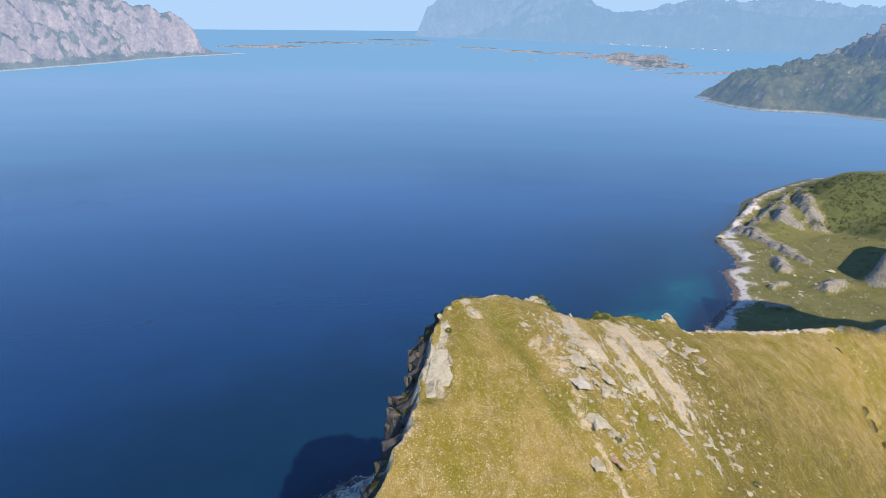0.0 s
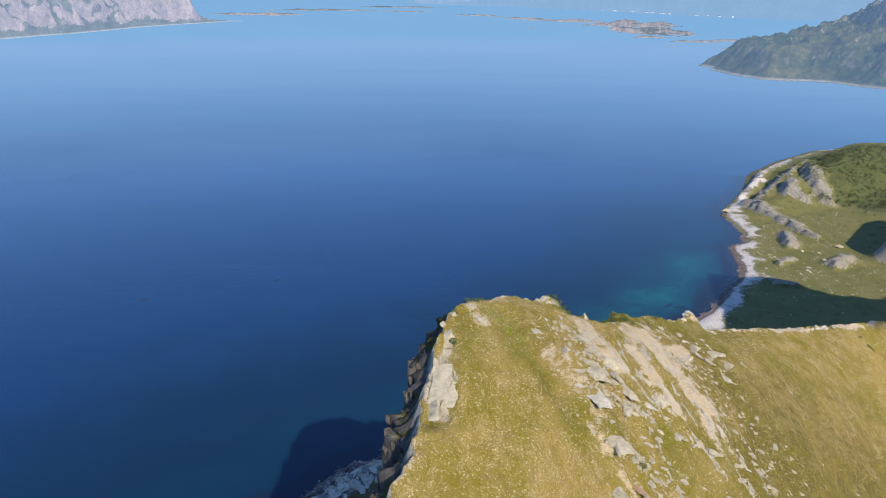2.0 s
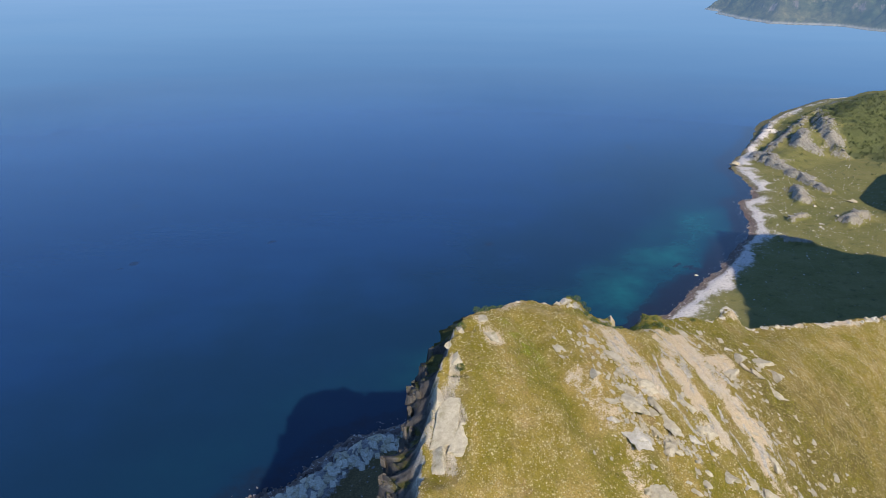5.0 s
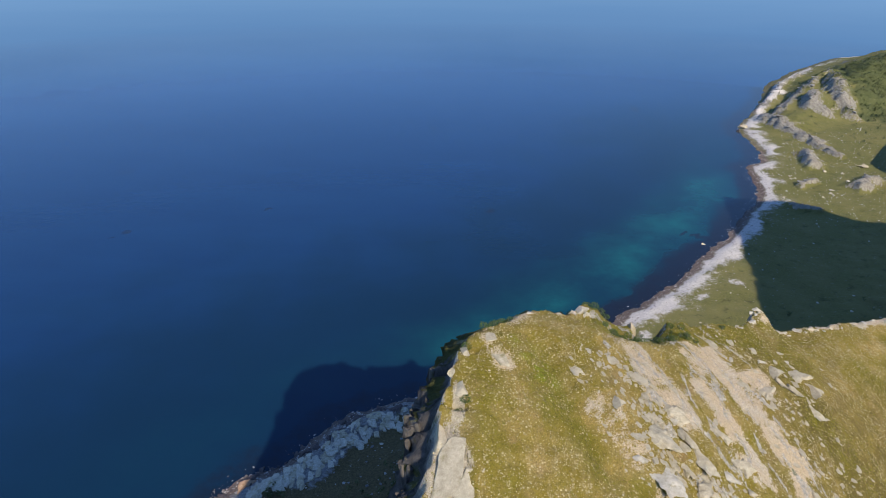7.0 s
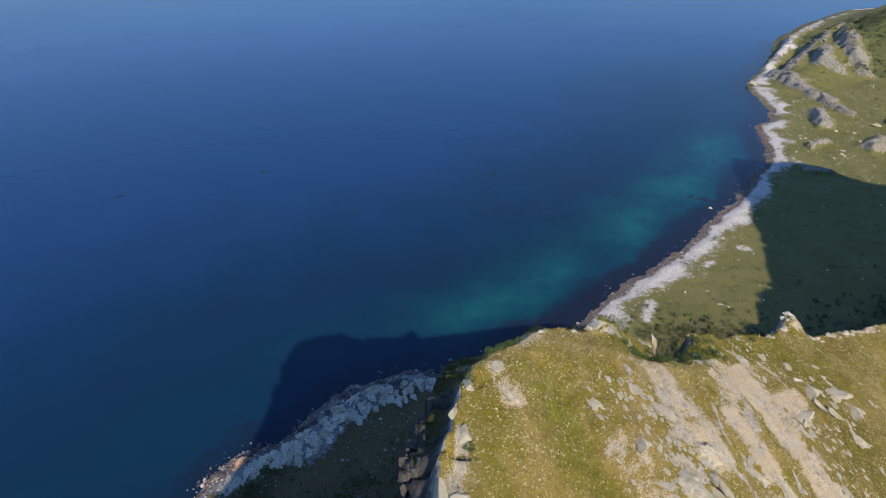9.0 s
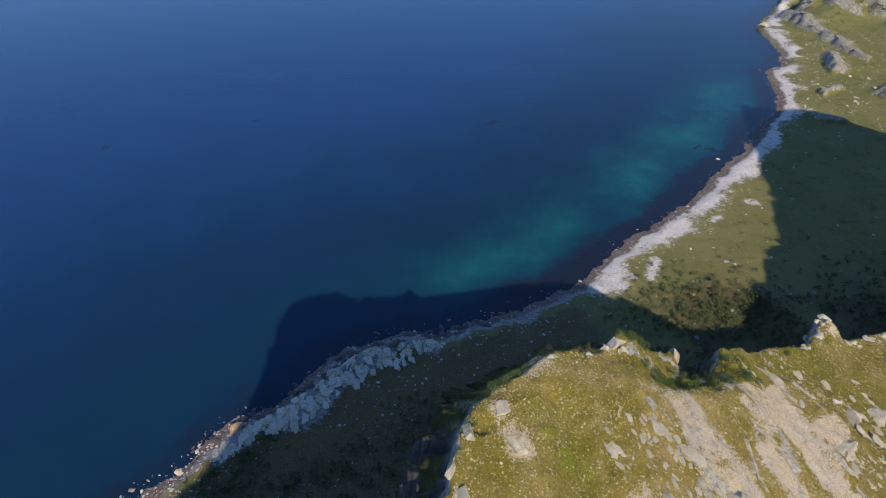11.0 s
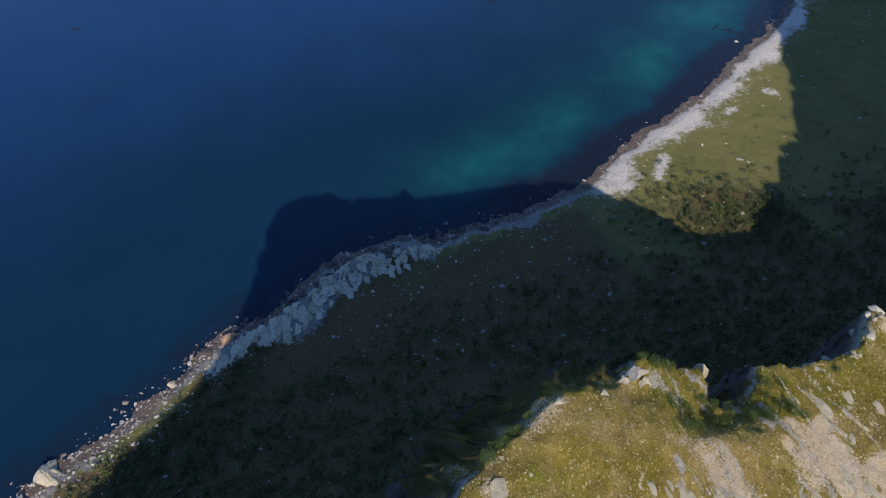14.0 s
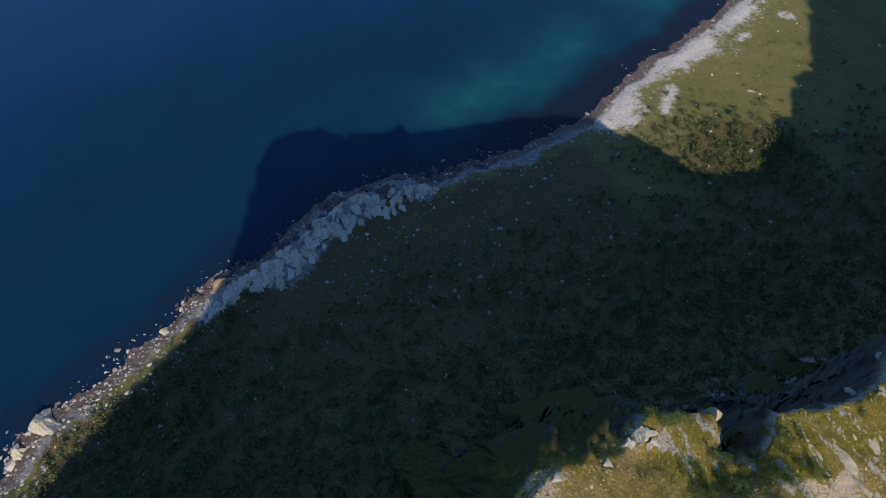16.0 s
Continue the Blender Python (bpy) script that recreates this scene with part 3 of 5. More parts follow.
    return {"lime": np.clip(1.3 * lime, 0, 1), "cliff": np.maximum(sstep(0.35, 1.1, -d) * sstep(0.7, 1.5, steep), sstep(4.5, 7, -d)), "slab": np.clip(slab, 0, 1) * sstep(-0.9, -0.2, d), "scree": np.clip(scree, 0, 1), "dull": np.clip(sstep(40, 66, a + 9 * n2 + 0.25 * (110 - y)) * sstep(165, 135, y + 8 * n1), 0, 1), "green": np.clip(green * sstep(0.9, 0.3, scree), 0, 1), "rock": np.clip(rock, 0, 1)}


def cliff_relief(x, y, z, d, steep):
    """Ribs, clefts and blocky joints of the cliffs: where a place on the face comes to lie."""
    amount = sstep(0.0, 3.0, -d) * sstep(0.8, 2.0, steep)
    rib = 2.2 * ridged((x + y) / 11, z / 60, 4) + 0.9 * fbm((x - y) / 3, z / 5, 4) + 0.6 * ridged((x + y) / 2.4, z / 3.5, 3) + 0.5 * fbm((x + y) / 1.3, z / 1.6, 3)
    block = 3.2 * fbm((x + y) / 4.5 + 3, z / 9 + 0.2 * (x - y), 2)
    rib = rib + 0.9 * (np.floor(block * 3) / 3 - block) + 0.7 * np.floor(2.5 * fbm((x + y) / 2.1, z / 4.2 + 7, 2))
    return x + amount * rib * np.where(x < 10, -0.9, 0.3), y + amount * rib * np.where(x < 10, 0.3, 0.9)


def build_ridge():
    xs, ys = np.arange(-58, 136, 0.42), np.arange(40, 215, 0.42)
    X, Y = np.meshgrid(xs, ys)
    Z, d = mountain(X, Y)
    s = outline_distance(LAND_OUTLINE, X, Y)[0]
    low = lowland(X, Y, s, -d)
    gy, gx = np.gradient(Z, 0.42)
    steep = np.hypot(gx, gy)
    fields = ridge_fields(X, Y, d, steep)
    X2, Y2 = cliff_relief(X, Y, Z, d, steep)
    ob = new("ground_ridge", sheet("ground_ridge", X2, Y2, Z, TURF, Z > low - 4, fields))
    tagged(ob, "grassy mountain ridge of olive and straw turf with bare scree and cliffs", "ridge", kind="structure")
    # the same mountain farther off, which shades the bay
    xs, ys = np.concatenate([np.arange(-320, 136, 7.0), np.arange(133, 900, 5.0)]), np.arange(-290, 480, 5.0)
    X, Y = np.meshgrid(xs, ys)
    Z, d = mountain(X, Y)
    s = outline_distance(LAND_OUTLINE, X, Y)[0]
    gy, gx = np.gradient(Z, ys, xs)
    hole = (X > -52) & (X < 132) & (Y > 43) & (Y < 208)
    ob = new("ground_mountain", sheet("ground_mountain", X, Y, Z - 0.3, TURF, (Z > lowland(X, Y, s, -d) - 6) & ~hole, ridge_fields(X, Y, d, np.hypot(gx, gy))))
    tagged(ob, "rocky mountain crest continuing beyond the grassy ridge", "mountain", kind="structure")


def build_coast():
    xs = np.concatenate([np.arange(-330, -230, 6.0), np.arange(-230, 470, 1.95), np.arange(470, 700, 3.0), np.arange(700, 760, 8.0), np.arange(760, 1650, 14.0)])
    ys = np.concatenate([np.arange(-250, 120, 14.0), np.arange(120, 760, 1.95), np.arange(760, 1250, 2.8), np.arange(1250, 1320, 8.0), np.arange(1320, 1620, 14.0)])
    X, Y = np.meshgrid(xs, ys)
    s = outline_distance(LAND_OUTLINE, X, Y)[0]
    s = s + 5 * fbm(X / 22, Y / 22, 4) + 2.0 * fbm(X / 6, Y / 6, 3)
    d = outline_distance(RIDGE_OUTLINE, X, Y)[0]
    Z = lowland(X, Y, s, -d)
    gy, gx = np.gradient(Z, ys, xs)
    steep = np.hypot(gx, gy)
    n1 = fbm(X / 30, Y / 30, 5)
    sandy = sstep(70, 110, X) * sstep(850, 810, Y) + 0.95 * sstep(840, 860, Y) * sstep(-0.25, 0.0, fbm(X / 45, Y / 45, 3))
    width = 19 + 18 * fbm(X / 30, Y / 30, 4)
    beach = sstep(3, 10, s) * sstep(width + 13, width - 11, s) * np.clip(sandy, 0, 1)
    for ax, ay, bx, by, w in ((143, 460, 134, 438, 2.4), (234, 537, 239, 535, 3.0), (197, 510, 205, 516, 1.8)):      # spurs of sand above the beach
        t = np.clip(((X - ax) * (bx - ax) + (Y - ay) * (by - ay)) / ((bx - ax) ** 2 + (by - ay) ** 2), 0, 1)
        beach = np.maximum(beach, 0.72 * sstep(w + 5, w - 3, np.hypot(X - ax - t * (bx - ax), Y - ay - t * (by - ay)) + 3 * n1))
    reach = 10 + 13 * np.exp(-((X + 62) / 42) ** 2) + 9 * n1 - 4 * sstep(-110, -150, X)
    stony = sstep(2, 7, s) * sstep(reach + 9, reach, s) * (1 - np.clip(sandy, 0, 1)) * sstep(700, 660, Y)
    rock = np.clip(np.maximum(0.8 * stony, 0.66 * sstep(0.35, 0.8, steep) * sstep(800, 850, Y) + 0.9 * sstep(0.9, 1.4, steep)), 0, 1)
    rock = np.maximum(rock, 0.75 * sstep(1, 6, s) * sstep(17 + 14 * n1, 9 + 14 * n1, s) * sstep(850, 880, Y))
    bare = rib_field(X, Y)[1]
    rock = np.maximum(rock * np.where(Y > 840, 0.85, 1), 0.85 * bare)
    wood = sstep(300, 190, -d + 40 * n1 + 65 * sstep(50, 120, X)) * sstep(11, 20, s + 12 * n1) + 0.9 * sstep(-80, -110, X) * sstep(12, 20, s) + sstep(0.1, 0.45, n1) * sstep(420, 520, X) * sstep(820, 760, Y)
    wood = np.maximum(wood, np.exp(-(((X - 175) / 45) ** 2 + ((Y - 400) / 32) ** 2)) * 1.1)
    wood = np.maximum(wood, sstep(690, 800, X + 60 * n1) * sstep(1150, 1000, Y))
    wet = 0.95 * sstep(11 + 4 * n1, 3.0, s) * (1 - 0.55 * sstep(850, 890, Y))
    inner = sstep(535, 600, X + 60 * n1) * sstep(880, 960, Y) * sstep(1230, 1150, Y)
    wood = np.maximum(wood, inner)
    rock = rock * (1 - 0.9 * inner)
    wood = np.where(bare > 0.5, 0, wood)
    fields = {"beach": beach, "rock": rock, "scrub": np.clip(wood, 0, 1), "wet": wet, "pale": sstep(600, 680, Y)}
    ob = new("ground", sheet("ground", X, Y, Z, COAST, (s > -30) & (d < 14), fields))
    tagged(ob, "coastal ground with grass, pale stony beach, scrub and bare rock slabs", "ground", kind="structure")


def build_sea():
    def axis(a, b, step, reach):
        out = [a]
        g = step
        while out[0] > -reach:
            g *= 1.22
            out.insert(0, out[0] - g)
        out += list(np.arange(a + step, b, step))
        g = step
        while out[-1] < reach:
            g *= 1.22
            out.append(out[-1] + g)
        return np.array(out)

    X, Y = np.meshgrid(axis(-320, 620, 5.0, 70000), axis(150, 1250, 5.0, 70000))
    s = -outline_distance(LAND_OUTLINE, X, Y)[0]
    n1 = fbm(X / 60, Y / 60, 4)
    bay = sstep(-60, 40, X) * sstep(900, 700, Y)
    shoal = np.exp(-((s - 50 - 16 * n1) / 32) ** 2) * (0.10 + 0.90 * bay) * sstep(1150, 850, Y)
    inshore = sstep(330, 70, s + 60 * n1) * sstep(1300, 900, Y) * (0.85 + 0.15 * sstep(-90, 20, X))
    weed = sstep(32 + 30 * n1, 12, s) * (s > -40) * (0.6 + 0.4 * sstep(0, 60, X))
    R = np.hypot(X, Y)
    ob = new("water", sheet("water", X, Y, 0 * X, SEA, R < 1290, {"shoal": shoal, "inshore": inshore, "weed": weed}))
    tagged(ob, "calm blue fjord water with turquoise shallows along the beach", "sea", kind="structure")
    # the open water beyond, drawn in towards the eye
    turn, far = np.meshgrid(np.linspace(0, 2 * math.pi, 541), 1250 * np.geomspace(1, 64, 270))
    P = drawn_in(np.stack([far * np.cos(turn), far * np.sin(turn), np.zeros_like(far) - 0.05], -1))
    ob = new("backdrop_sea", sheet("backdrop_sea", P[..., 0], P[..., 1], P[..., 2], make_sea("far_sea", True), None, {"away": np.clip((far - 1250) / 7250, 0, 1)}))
    tagged(ob, "pale blue water of the outer fjord in the haze", "sea", kind="structure")


build_sea()
build_coast()
build_ridge()

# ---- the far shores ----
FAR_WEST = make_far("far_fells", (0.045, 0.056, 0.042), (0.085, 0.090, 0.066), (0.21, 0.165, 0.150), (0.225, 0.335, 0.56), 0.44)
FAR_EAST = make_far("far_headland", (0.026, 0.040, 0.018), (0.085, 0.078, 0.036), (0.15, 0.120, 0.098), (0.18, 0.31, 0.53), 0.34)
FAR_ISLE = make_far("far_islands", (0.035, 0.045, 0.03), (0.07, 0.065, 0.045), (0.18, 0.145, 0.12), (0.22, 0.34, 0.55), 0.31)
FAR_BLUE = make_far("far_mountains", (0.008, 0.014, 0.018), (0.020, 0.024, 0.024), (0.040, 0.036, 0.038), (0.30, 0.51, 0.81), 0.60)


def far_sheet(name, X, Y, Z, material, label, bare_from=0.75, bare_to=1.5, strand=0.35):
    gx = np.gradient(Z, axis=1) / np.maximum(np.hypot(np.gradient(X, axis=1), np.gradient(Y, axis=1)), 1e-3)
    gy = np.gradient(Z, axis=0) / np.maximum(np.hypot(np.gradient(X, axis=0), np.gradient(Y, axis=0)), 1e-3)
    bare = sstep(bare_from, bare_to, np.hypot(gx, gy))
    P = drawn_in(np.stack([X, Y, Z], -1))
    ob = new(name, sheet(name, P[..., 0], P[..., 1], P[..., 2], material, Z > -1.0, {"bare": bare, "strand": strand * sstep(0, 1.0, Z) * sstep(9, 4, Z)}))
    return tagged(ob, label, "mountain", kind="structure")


def build_west():
    v, w = np.meshgrid(np.linspace(3300, 7750, 260), np.linspace(-60, 2400, 150), indexing="ij")
    coast_x = np.interp(v, (3300, 4494, 5266, 6428, 7100, 7596, 7750), (-3200, -2910, -2770, -2690, -2500, -2323, -2250)) + 40 * fbm(v / 300, v / 310, 3)
    top = np.interp(v, (3300, 4500, 5000, 5400, 5750, 6000, 6250, 6450, 6620, 6760, 6860, 6960, 7060, 7200, 7400, 7620), (380, 420, 440, 470, 500, 565, 500, 480, 470, 390, 290, 370, 300, 120, 35, 6))
    flat = 18 * sstep(0, 40, w) + 12 * sstep(40, 200, w)
    k = 1 - 0.68 * sstep(6500, 6900, v)
    rise = sstep(110 * k, 560 * k, w + 150 * k * fbm(v / 260, w / 260, 4))
    Z = np.where(w < 0, w * 0.2, flat * sstep(0, 30, top) + np.maximum(top - 30, 0) * rise * (0.80 + 0.30 * ridged(v / 620, w / 620, 5, 0.5) * 0.6) + 34 * ridged(v / 150, w / 330, 4) * sstep(0.02, 0.25, rise) * sstep(60, 200, top))
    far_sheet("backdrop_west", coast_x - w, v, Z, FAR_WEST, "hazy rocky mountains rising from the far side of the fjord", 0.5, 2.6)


def build_east():
    cape = [(1096, 3239), (1080, 3050), (1105, 2850), (1150, 2700), (1306, 2650), (1407, 2530), (1472, 2410), (1800, 2150), (3000, 1900), (3000, 3900), (1900, 3700), (1600, 3520), (1300, 3400), (1150, 3330)]
    X, Y = np.meshgrid(np.linspace(1040, 2900, 330), np.linspace(2000, 3850, 300))
    inland = outline_distance(cape, X + 40 * fbm(X / 160, Y / 160, 4), Y + 40 * fbm(X / 160 + 9, Y / 160, 4))[0]
    top = np.interp(X + 0.10 * (Y - 3000), (1090, 1150, 1200, 1300, 1450, 1600, 1700, 1800, 1900, 2100, 2900), (10, 46, 68, 78, 98, 120, 138, 158, 190, 240, 330))
    top = top + 84 * np.exp(-(((X - 1760) / 27) ** 4 + ((Y - 3020) / 170) ** 2)) + 84 * np.exp(-(((X - 1845) / 36) ** 4 + ((Y - 3060) / 190) ** 2)) + 14 * np.exp(-(((X - 1790) / 110) ** 2 + ((Y - 3030) / 260) ** 2))
    reach = 60 + 1.15 * top
    crag = ridged(X / 210, Y / 210, 6, 0.55)
    Z = np.where(inland < 0, 0.4 * inland, 5 * sstep(0, 25, inland) + top * sstep(0, 1, inland / reach) * (0.80 + 0.22 * crag) + 11 * crag * sstep(20, 120, inland) + 9 * ridged(X / 75 + 4, Y / 75, 4) * sstep(30, 140, inland))
    far_sheet("backdrop_east", X, Y, Z, FAR_EAST, "green headland with steep rocky horns across the bay", 1.1, 2.4)


def build_isles():
    r = np.random.RandomState(5)
    isles = [(-760, 12000, 430, 110, 12, 0.2), (330, 10300, 480, 120, 14, 0.9), (900, 8900, 520, 130, 16, 0.95), (700, 6700, 60, 30, 5, 0.2), (1750, 7300, 420, 260, 40, 0.2), (1350, 8300, 330, 110, 22, 0.6),
             (1650, 6150, 300, 560, 34, -0.1), (1420, 5350, 120, 90, 9, 0.3), (1600, 4900, 170, 60, 8, 0.1), (1900, 5000, 160, 45, 10, 0.2), (1330, 4500, 28, 10, 4, 0.2),
             (1620, 4300, 60, 16, 4, 0.2), (1180, 3980, 16, 7, 3, 0.1), (-2700, 9900, 600, 260, 26, 0.1), (-2300, 12500, 900, 220, 20, 0.0), (-1200, 15500, 900, 260, 18, 0.1), (1150, 7600, 45, 20, 4, 0.3)]
    for cx, cy, a, b, h, turn in isles:
        u, v = np.meshgrid(np.linspace(-1.4, 1.4, 54), np.linspace(-1.4, 1.4, 40))
        seed = r.uniform(0, 90)
        Z = h * (1.0 - (u * u + v * v)) + h * 1.3 * fbm(u * 2.2 + seed, v * 2.2, 5) - 0.15 * h
        x, y = u * a, v * b
        c, s = math.cos(turn), math.sin(turn)
        ob = far_sheet("backdrop_island", cx + x * c + y * s, cy - x * s + y * c, np.where(Z < 0, Z * 2, Z), FAR_ISLE, "low rocky island far out in the hazy fjord", 0.12, 0.42, 0.1)


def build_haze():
    """A glowing sheet added as the pale air low over the horizon."""
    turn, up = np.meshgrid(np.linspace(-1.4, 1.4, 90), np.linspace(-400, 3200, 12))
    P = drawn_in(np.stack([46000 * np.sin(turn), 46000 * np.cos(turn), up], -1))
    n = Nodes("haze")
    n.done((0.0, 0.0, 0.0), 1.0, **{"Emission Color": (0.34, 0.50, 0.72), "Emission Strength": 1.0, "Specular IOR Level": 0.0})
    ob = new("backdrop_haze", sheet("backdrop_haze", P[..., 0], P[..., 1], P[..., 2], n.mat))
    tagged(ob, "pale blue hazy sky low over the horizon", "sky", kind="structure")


def build_blue():
    for name, depth, lo, hi, px, hz, amp in (
        ("backdrop_north", 3200, -1500, 16000, (-1500, -1150, -840, -500, -150, 400, 1700, 2900, 3800, 4700, 6200, 7000, 7800, 9300, 11000, 16000), (0, 60, 640, 900, 1150, 1180, 1130, 930, 560, 520, 760, 620, 500, 430, 520, 500), 0.30),
        ("backdrop_beyond", 2500, 2500, 26000, (2500, 5200, 8000, 9500, 11000, 13000, 15000, 18000, 26000), (0, 500, 700, 1150, 900, 1180, 800, 1150, 900), 0.35)):
        base = 17200 if name.endswith("north") else 26000
        v, w = np.meshgrid(np.linspace(lo, hi, 420), np.linspace(-0.02, 1, 60), indexing="ij")
        top = np.interp(v, px, hz)
        front = np.interp(v, (-1500, 0, 1300, 3000, 3600, 4300, 16000), (21000, 19500, 17300, 12800, 10400, 9500, 9300)) if name.endswith("north") else base + 0 * v
        y = front + w * (base + depth - front)
        Z = np.where(w < 0, -60, top * sstep(0.0, 0.9, w) ** 1.6 * (1 - amp * 0.5 + amp * ridged(v / 1500, y / 1500, 6)) + 10 * sstep(0, 0.01, w))
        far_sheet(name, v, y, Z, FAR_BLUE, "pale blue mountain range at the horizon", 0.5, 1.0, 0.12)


build_west()
build_east()
build_isles()
build_blue()
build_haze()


# ---- loose things ----
def part(name, me, parent, label=""):
    ob = new(name, me)
    ob.parent = parent
    if label:
        ob["label"] = label
    return ob


def stone_shape(seed, level, cuts, flat=1.0):
    """An angular boulder about 1 m across: a ball cut by planes and roughened."""
    r = np.random.RandomState(seed)
    bm = bmesh.new()
    bmesh.ops.create_icosphere(bm, subdivisions=level, radius=0.62)
    v = np.array([p.co for p in bm.verts])
    f = np.array([[p.index for p in q.verts] for q in bm.faces])
    bm.free()
    for _ in range(cuts):
        n = r.normal(size=3)
        n /= np.linalg.norm(n)
        over = np.clip(v @ n - r.uniform(0.26, 0.46), 0, None)
        v = v - over[:, None] * n
    a, b, c = v[:, :1], v[:, 1:2], v[:, 2:]
    v = v * (1 + 0.16 * fbm(a * 3 + seed, b * 3 + c * 2, 5) + 0.07 * ridged(a * 5 + b, c * 7 + seed, 4))
    turn = np.arctan2(v[:, 1], v[:, 0])
    v[:, :2] *= (1 + 0.55 * fbm(1.4 * np.cos(turn) + seed * 3.1, 1.4 * np.sin(turn), 4))[:, None]
    v[:, 2] *= flat
    return v, f


def block_shape(seed, cuts=4, chips=4):
    """A jointed block of rock in a 1 m box: a cube with skewed corners, chipped edges and rough faces."""
    r = np.random.RandomState(seed)
    bm = bmesh.new()
    bmesh.ops.create_cube(bm, size=1.0)
    bmesh.ops.subdivide_edges(bm, edges=bm.edges[:], cuts=cuts, use_grid_fill=True)
    bmesh.ops.triangulate(bm, faces=bm.faces[:])
    v = np.array([p.co for p in bm.verts])
    f = np.array([[p.index for p in q.verts] for q in bm.faces])
    bm.free()
    skew = r.uniform(-0.16, 0.16, (2, 2, 2, 3))
    w = v + 0.5
    out = v.copy()
    for i, j, k in np.ndindex(2, 2, 2):
        weight = (w[:, 0] if i else 1 - w[:, 0]) * (w[:, 1] if j else 1 - w[:, 1]) * (w[:, 2] if k else 1 - w[:, 2])
        out = out + weight[:, None] * skew[i, j, k]
    for _ in range(chips):
        n = r.normal(size=3)
        n /= np.linalg.norm(n)
        out = out - np.clip(out @ n - r.uniform(0.36, 0.58), 0, None)[:, None] * n
    a, b, c = out[:, :1], out[:, 1:2], out[:, 2:]
    return out * (1 + 0.10 * fbm(a * 3 + seed, b * 3 + c * 2, 4) + 0.05 * ridged(a * 5 + b, c * 6 + seed, 3)), f


def stone_mesh(name, seed, level, cuts, material, flat=1.0):
    v, f = stone_shape(seed, level, cuts, flat)
    return mesh_from(name, v, f, material, False)


def coast_z(x, y):
    x, y = np.atleast_1d(np.asarray(x, float)), np.atleast_1d(np.asarray(y, float))
    s = outline_distance(LAND_OUTLINE, x, y)[0]
    s = s + 5 * fbm(x / 22, y / 22, 4) + 2.0 * fbm(x / 6, y / 6, 3)
    d = outline_distance(RIDGE_OUTLINE, x, y)[0]
    return lowland(x, y, s, -d), s, -d


def ridge_z(x, y):
    return float(mountain(np.array([float(x)]), np.array([float(y)]))[0][0])


SHAPES = {}


def boulder(x, y, z, size, turn, material, label, group="", shape=0, lean=0.0, sunk=0.38, level=4):
    """One boulder: size is length, width and height in metres."""
    key = (shape, material.name, level)
    if key not in SHAPES:
        SHAPES[key] = stone_mesh("boulder", 100 + shape, level, 9 + shape % 5, material)
    ob = new("boulder", SHAPES[key])
    ob.matrix_basis = pose(x, y, z + size[2] * (0.5 - sunk), lean, 0, turn) @ Matrix.Diagonal((*size, 1))
    return tagged(ob, label, "boulder", group)


# outcrops and blocks on the ridge: x, y, length, width, height, turn, kind
RIDGE_ROCKS = [(25.8, 117, 1.6, 2.8, 0.9, 18, 0), (31.6, 113.6, 5.2, 6.0, 1.7, 15, 0), (36.2, 119.3, 4.2, 4.0, 1.8, 30, 0), (36.4, 115, 2.0, 4.2, 1.8, 16, 0),
               (38.6, 111.5, 3.2, 7.0, 2.0, 20, 0), (35.6, 109.3, 1.6, 3.2, 1.1, 10, 0), (38.0, 106.7, 3.2, 2.4, 1.2, 60, 0), (43.4, 111.5, 2.3, 3.0, 0.9, 20, 1),
               (47.0, 114.2, 3.6, 3.0, 1.4, 40, 0), (27.6, 108.4, 2.0, 1.8, 0.8, 30, 1), (31.4, 105.2, 4.6, 6.6, 1.5, 14, 1), (48.8, 106.2, 2.3, 3.2, 1.2, 25, 0),
               (53.6, 106.9, 1.9, 2.0, 0.9, 70, 0), (56.5, 106.8, 2.6, 3.4, 1.3, 35, 0)]
for i, (x, y, a, b, c, turn, k) in enumerate(RIDGE_ROCKS):
    boulder(x, y, ridge_z(x, y), (a, b, c), turn, (ROCK, PALE)[k], ("grey weathered rock outcrop in the grassy slope", "pale flat slab of rock in the grassy slope")[k], "rocks on the ridge", i % 6, sunk=0.42)
MORE_ROCKS = [(60.6, 113.7, 1.8, 3.8, 1.4, 15), (62.5, 106.7, 2.0, 1.8, 0.9, 50), (68.9, 134, 2.8, 4.6, 1.3, 22), (58.6, 133.9, 3.8, 2.4, 1.4, 65), (62.8, 140.5, 2.6, 3.2, 1.3, 20),
              (65.5, 137.9, 2.0, 3.6, 1.3, 18), (33.8, 96.8, 4.2, 6.4, 1.2, 16), (40.7, 100.4, 1.4, 2.0, 0.8, 30), (32.4, 87.2, 3.6, 6.0, 1.3, 12), (69, 143.3, 4.4, 3.6, 1.4, 35),
              (71.9, 140.7, 2.2, 4.2, 1.2, 20), (63, 138.9, 1.5, 3.6, 1.0, 12), (44.8, 118.4, 1.9, 2.4, 0.9, 40)]
for i, (x, y, a, b, c, turn) in enumerate(MORE_ROCKS):
    boulder(x, y, ridge_z(x, y), (a, b, c), turn, ROCK, "grey weathered rock outcrop in the grassy slope", "rocks on the ridge", (i + 2) % 6, sunk=0.43)
boulder(36.4, 89.8, ridge_z(36.4, 89.8), (1.8, 6.0, 1.0), 24, RUST, "rust-coloured slab of broken rock in the turf", "rocks on the ridge", 3)
rr = np.random.RandomState(11)
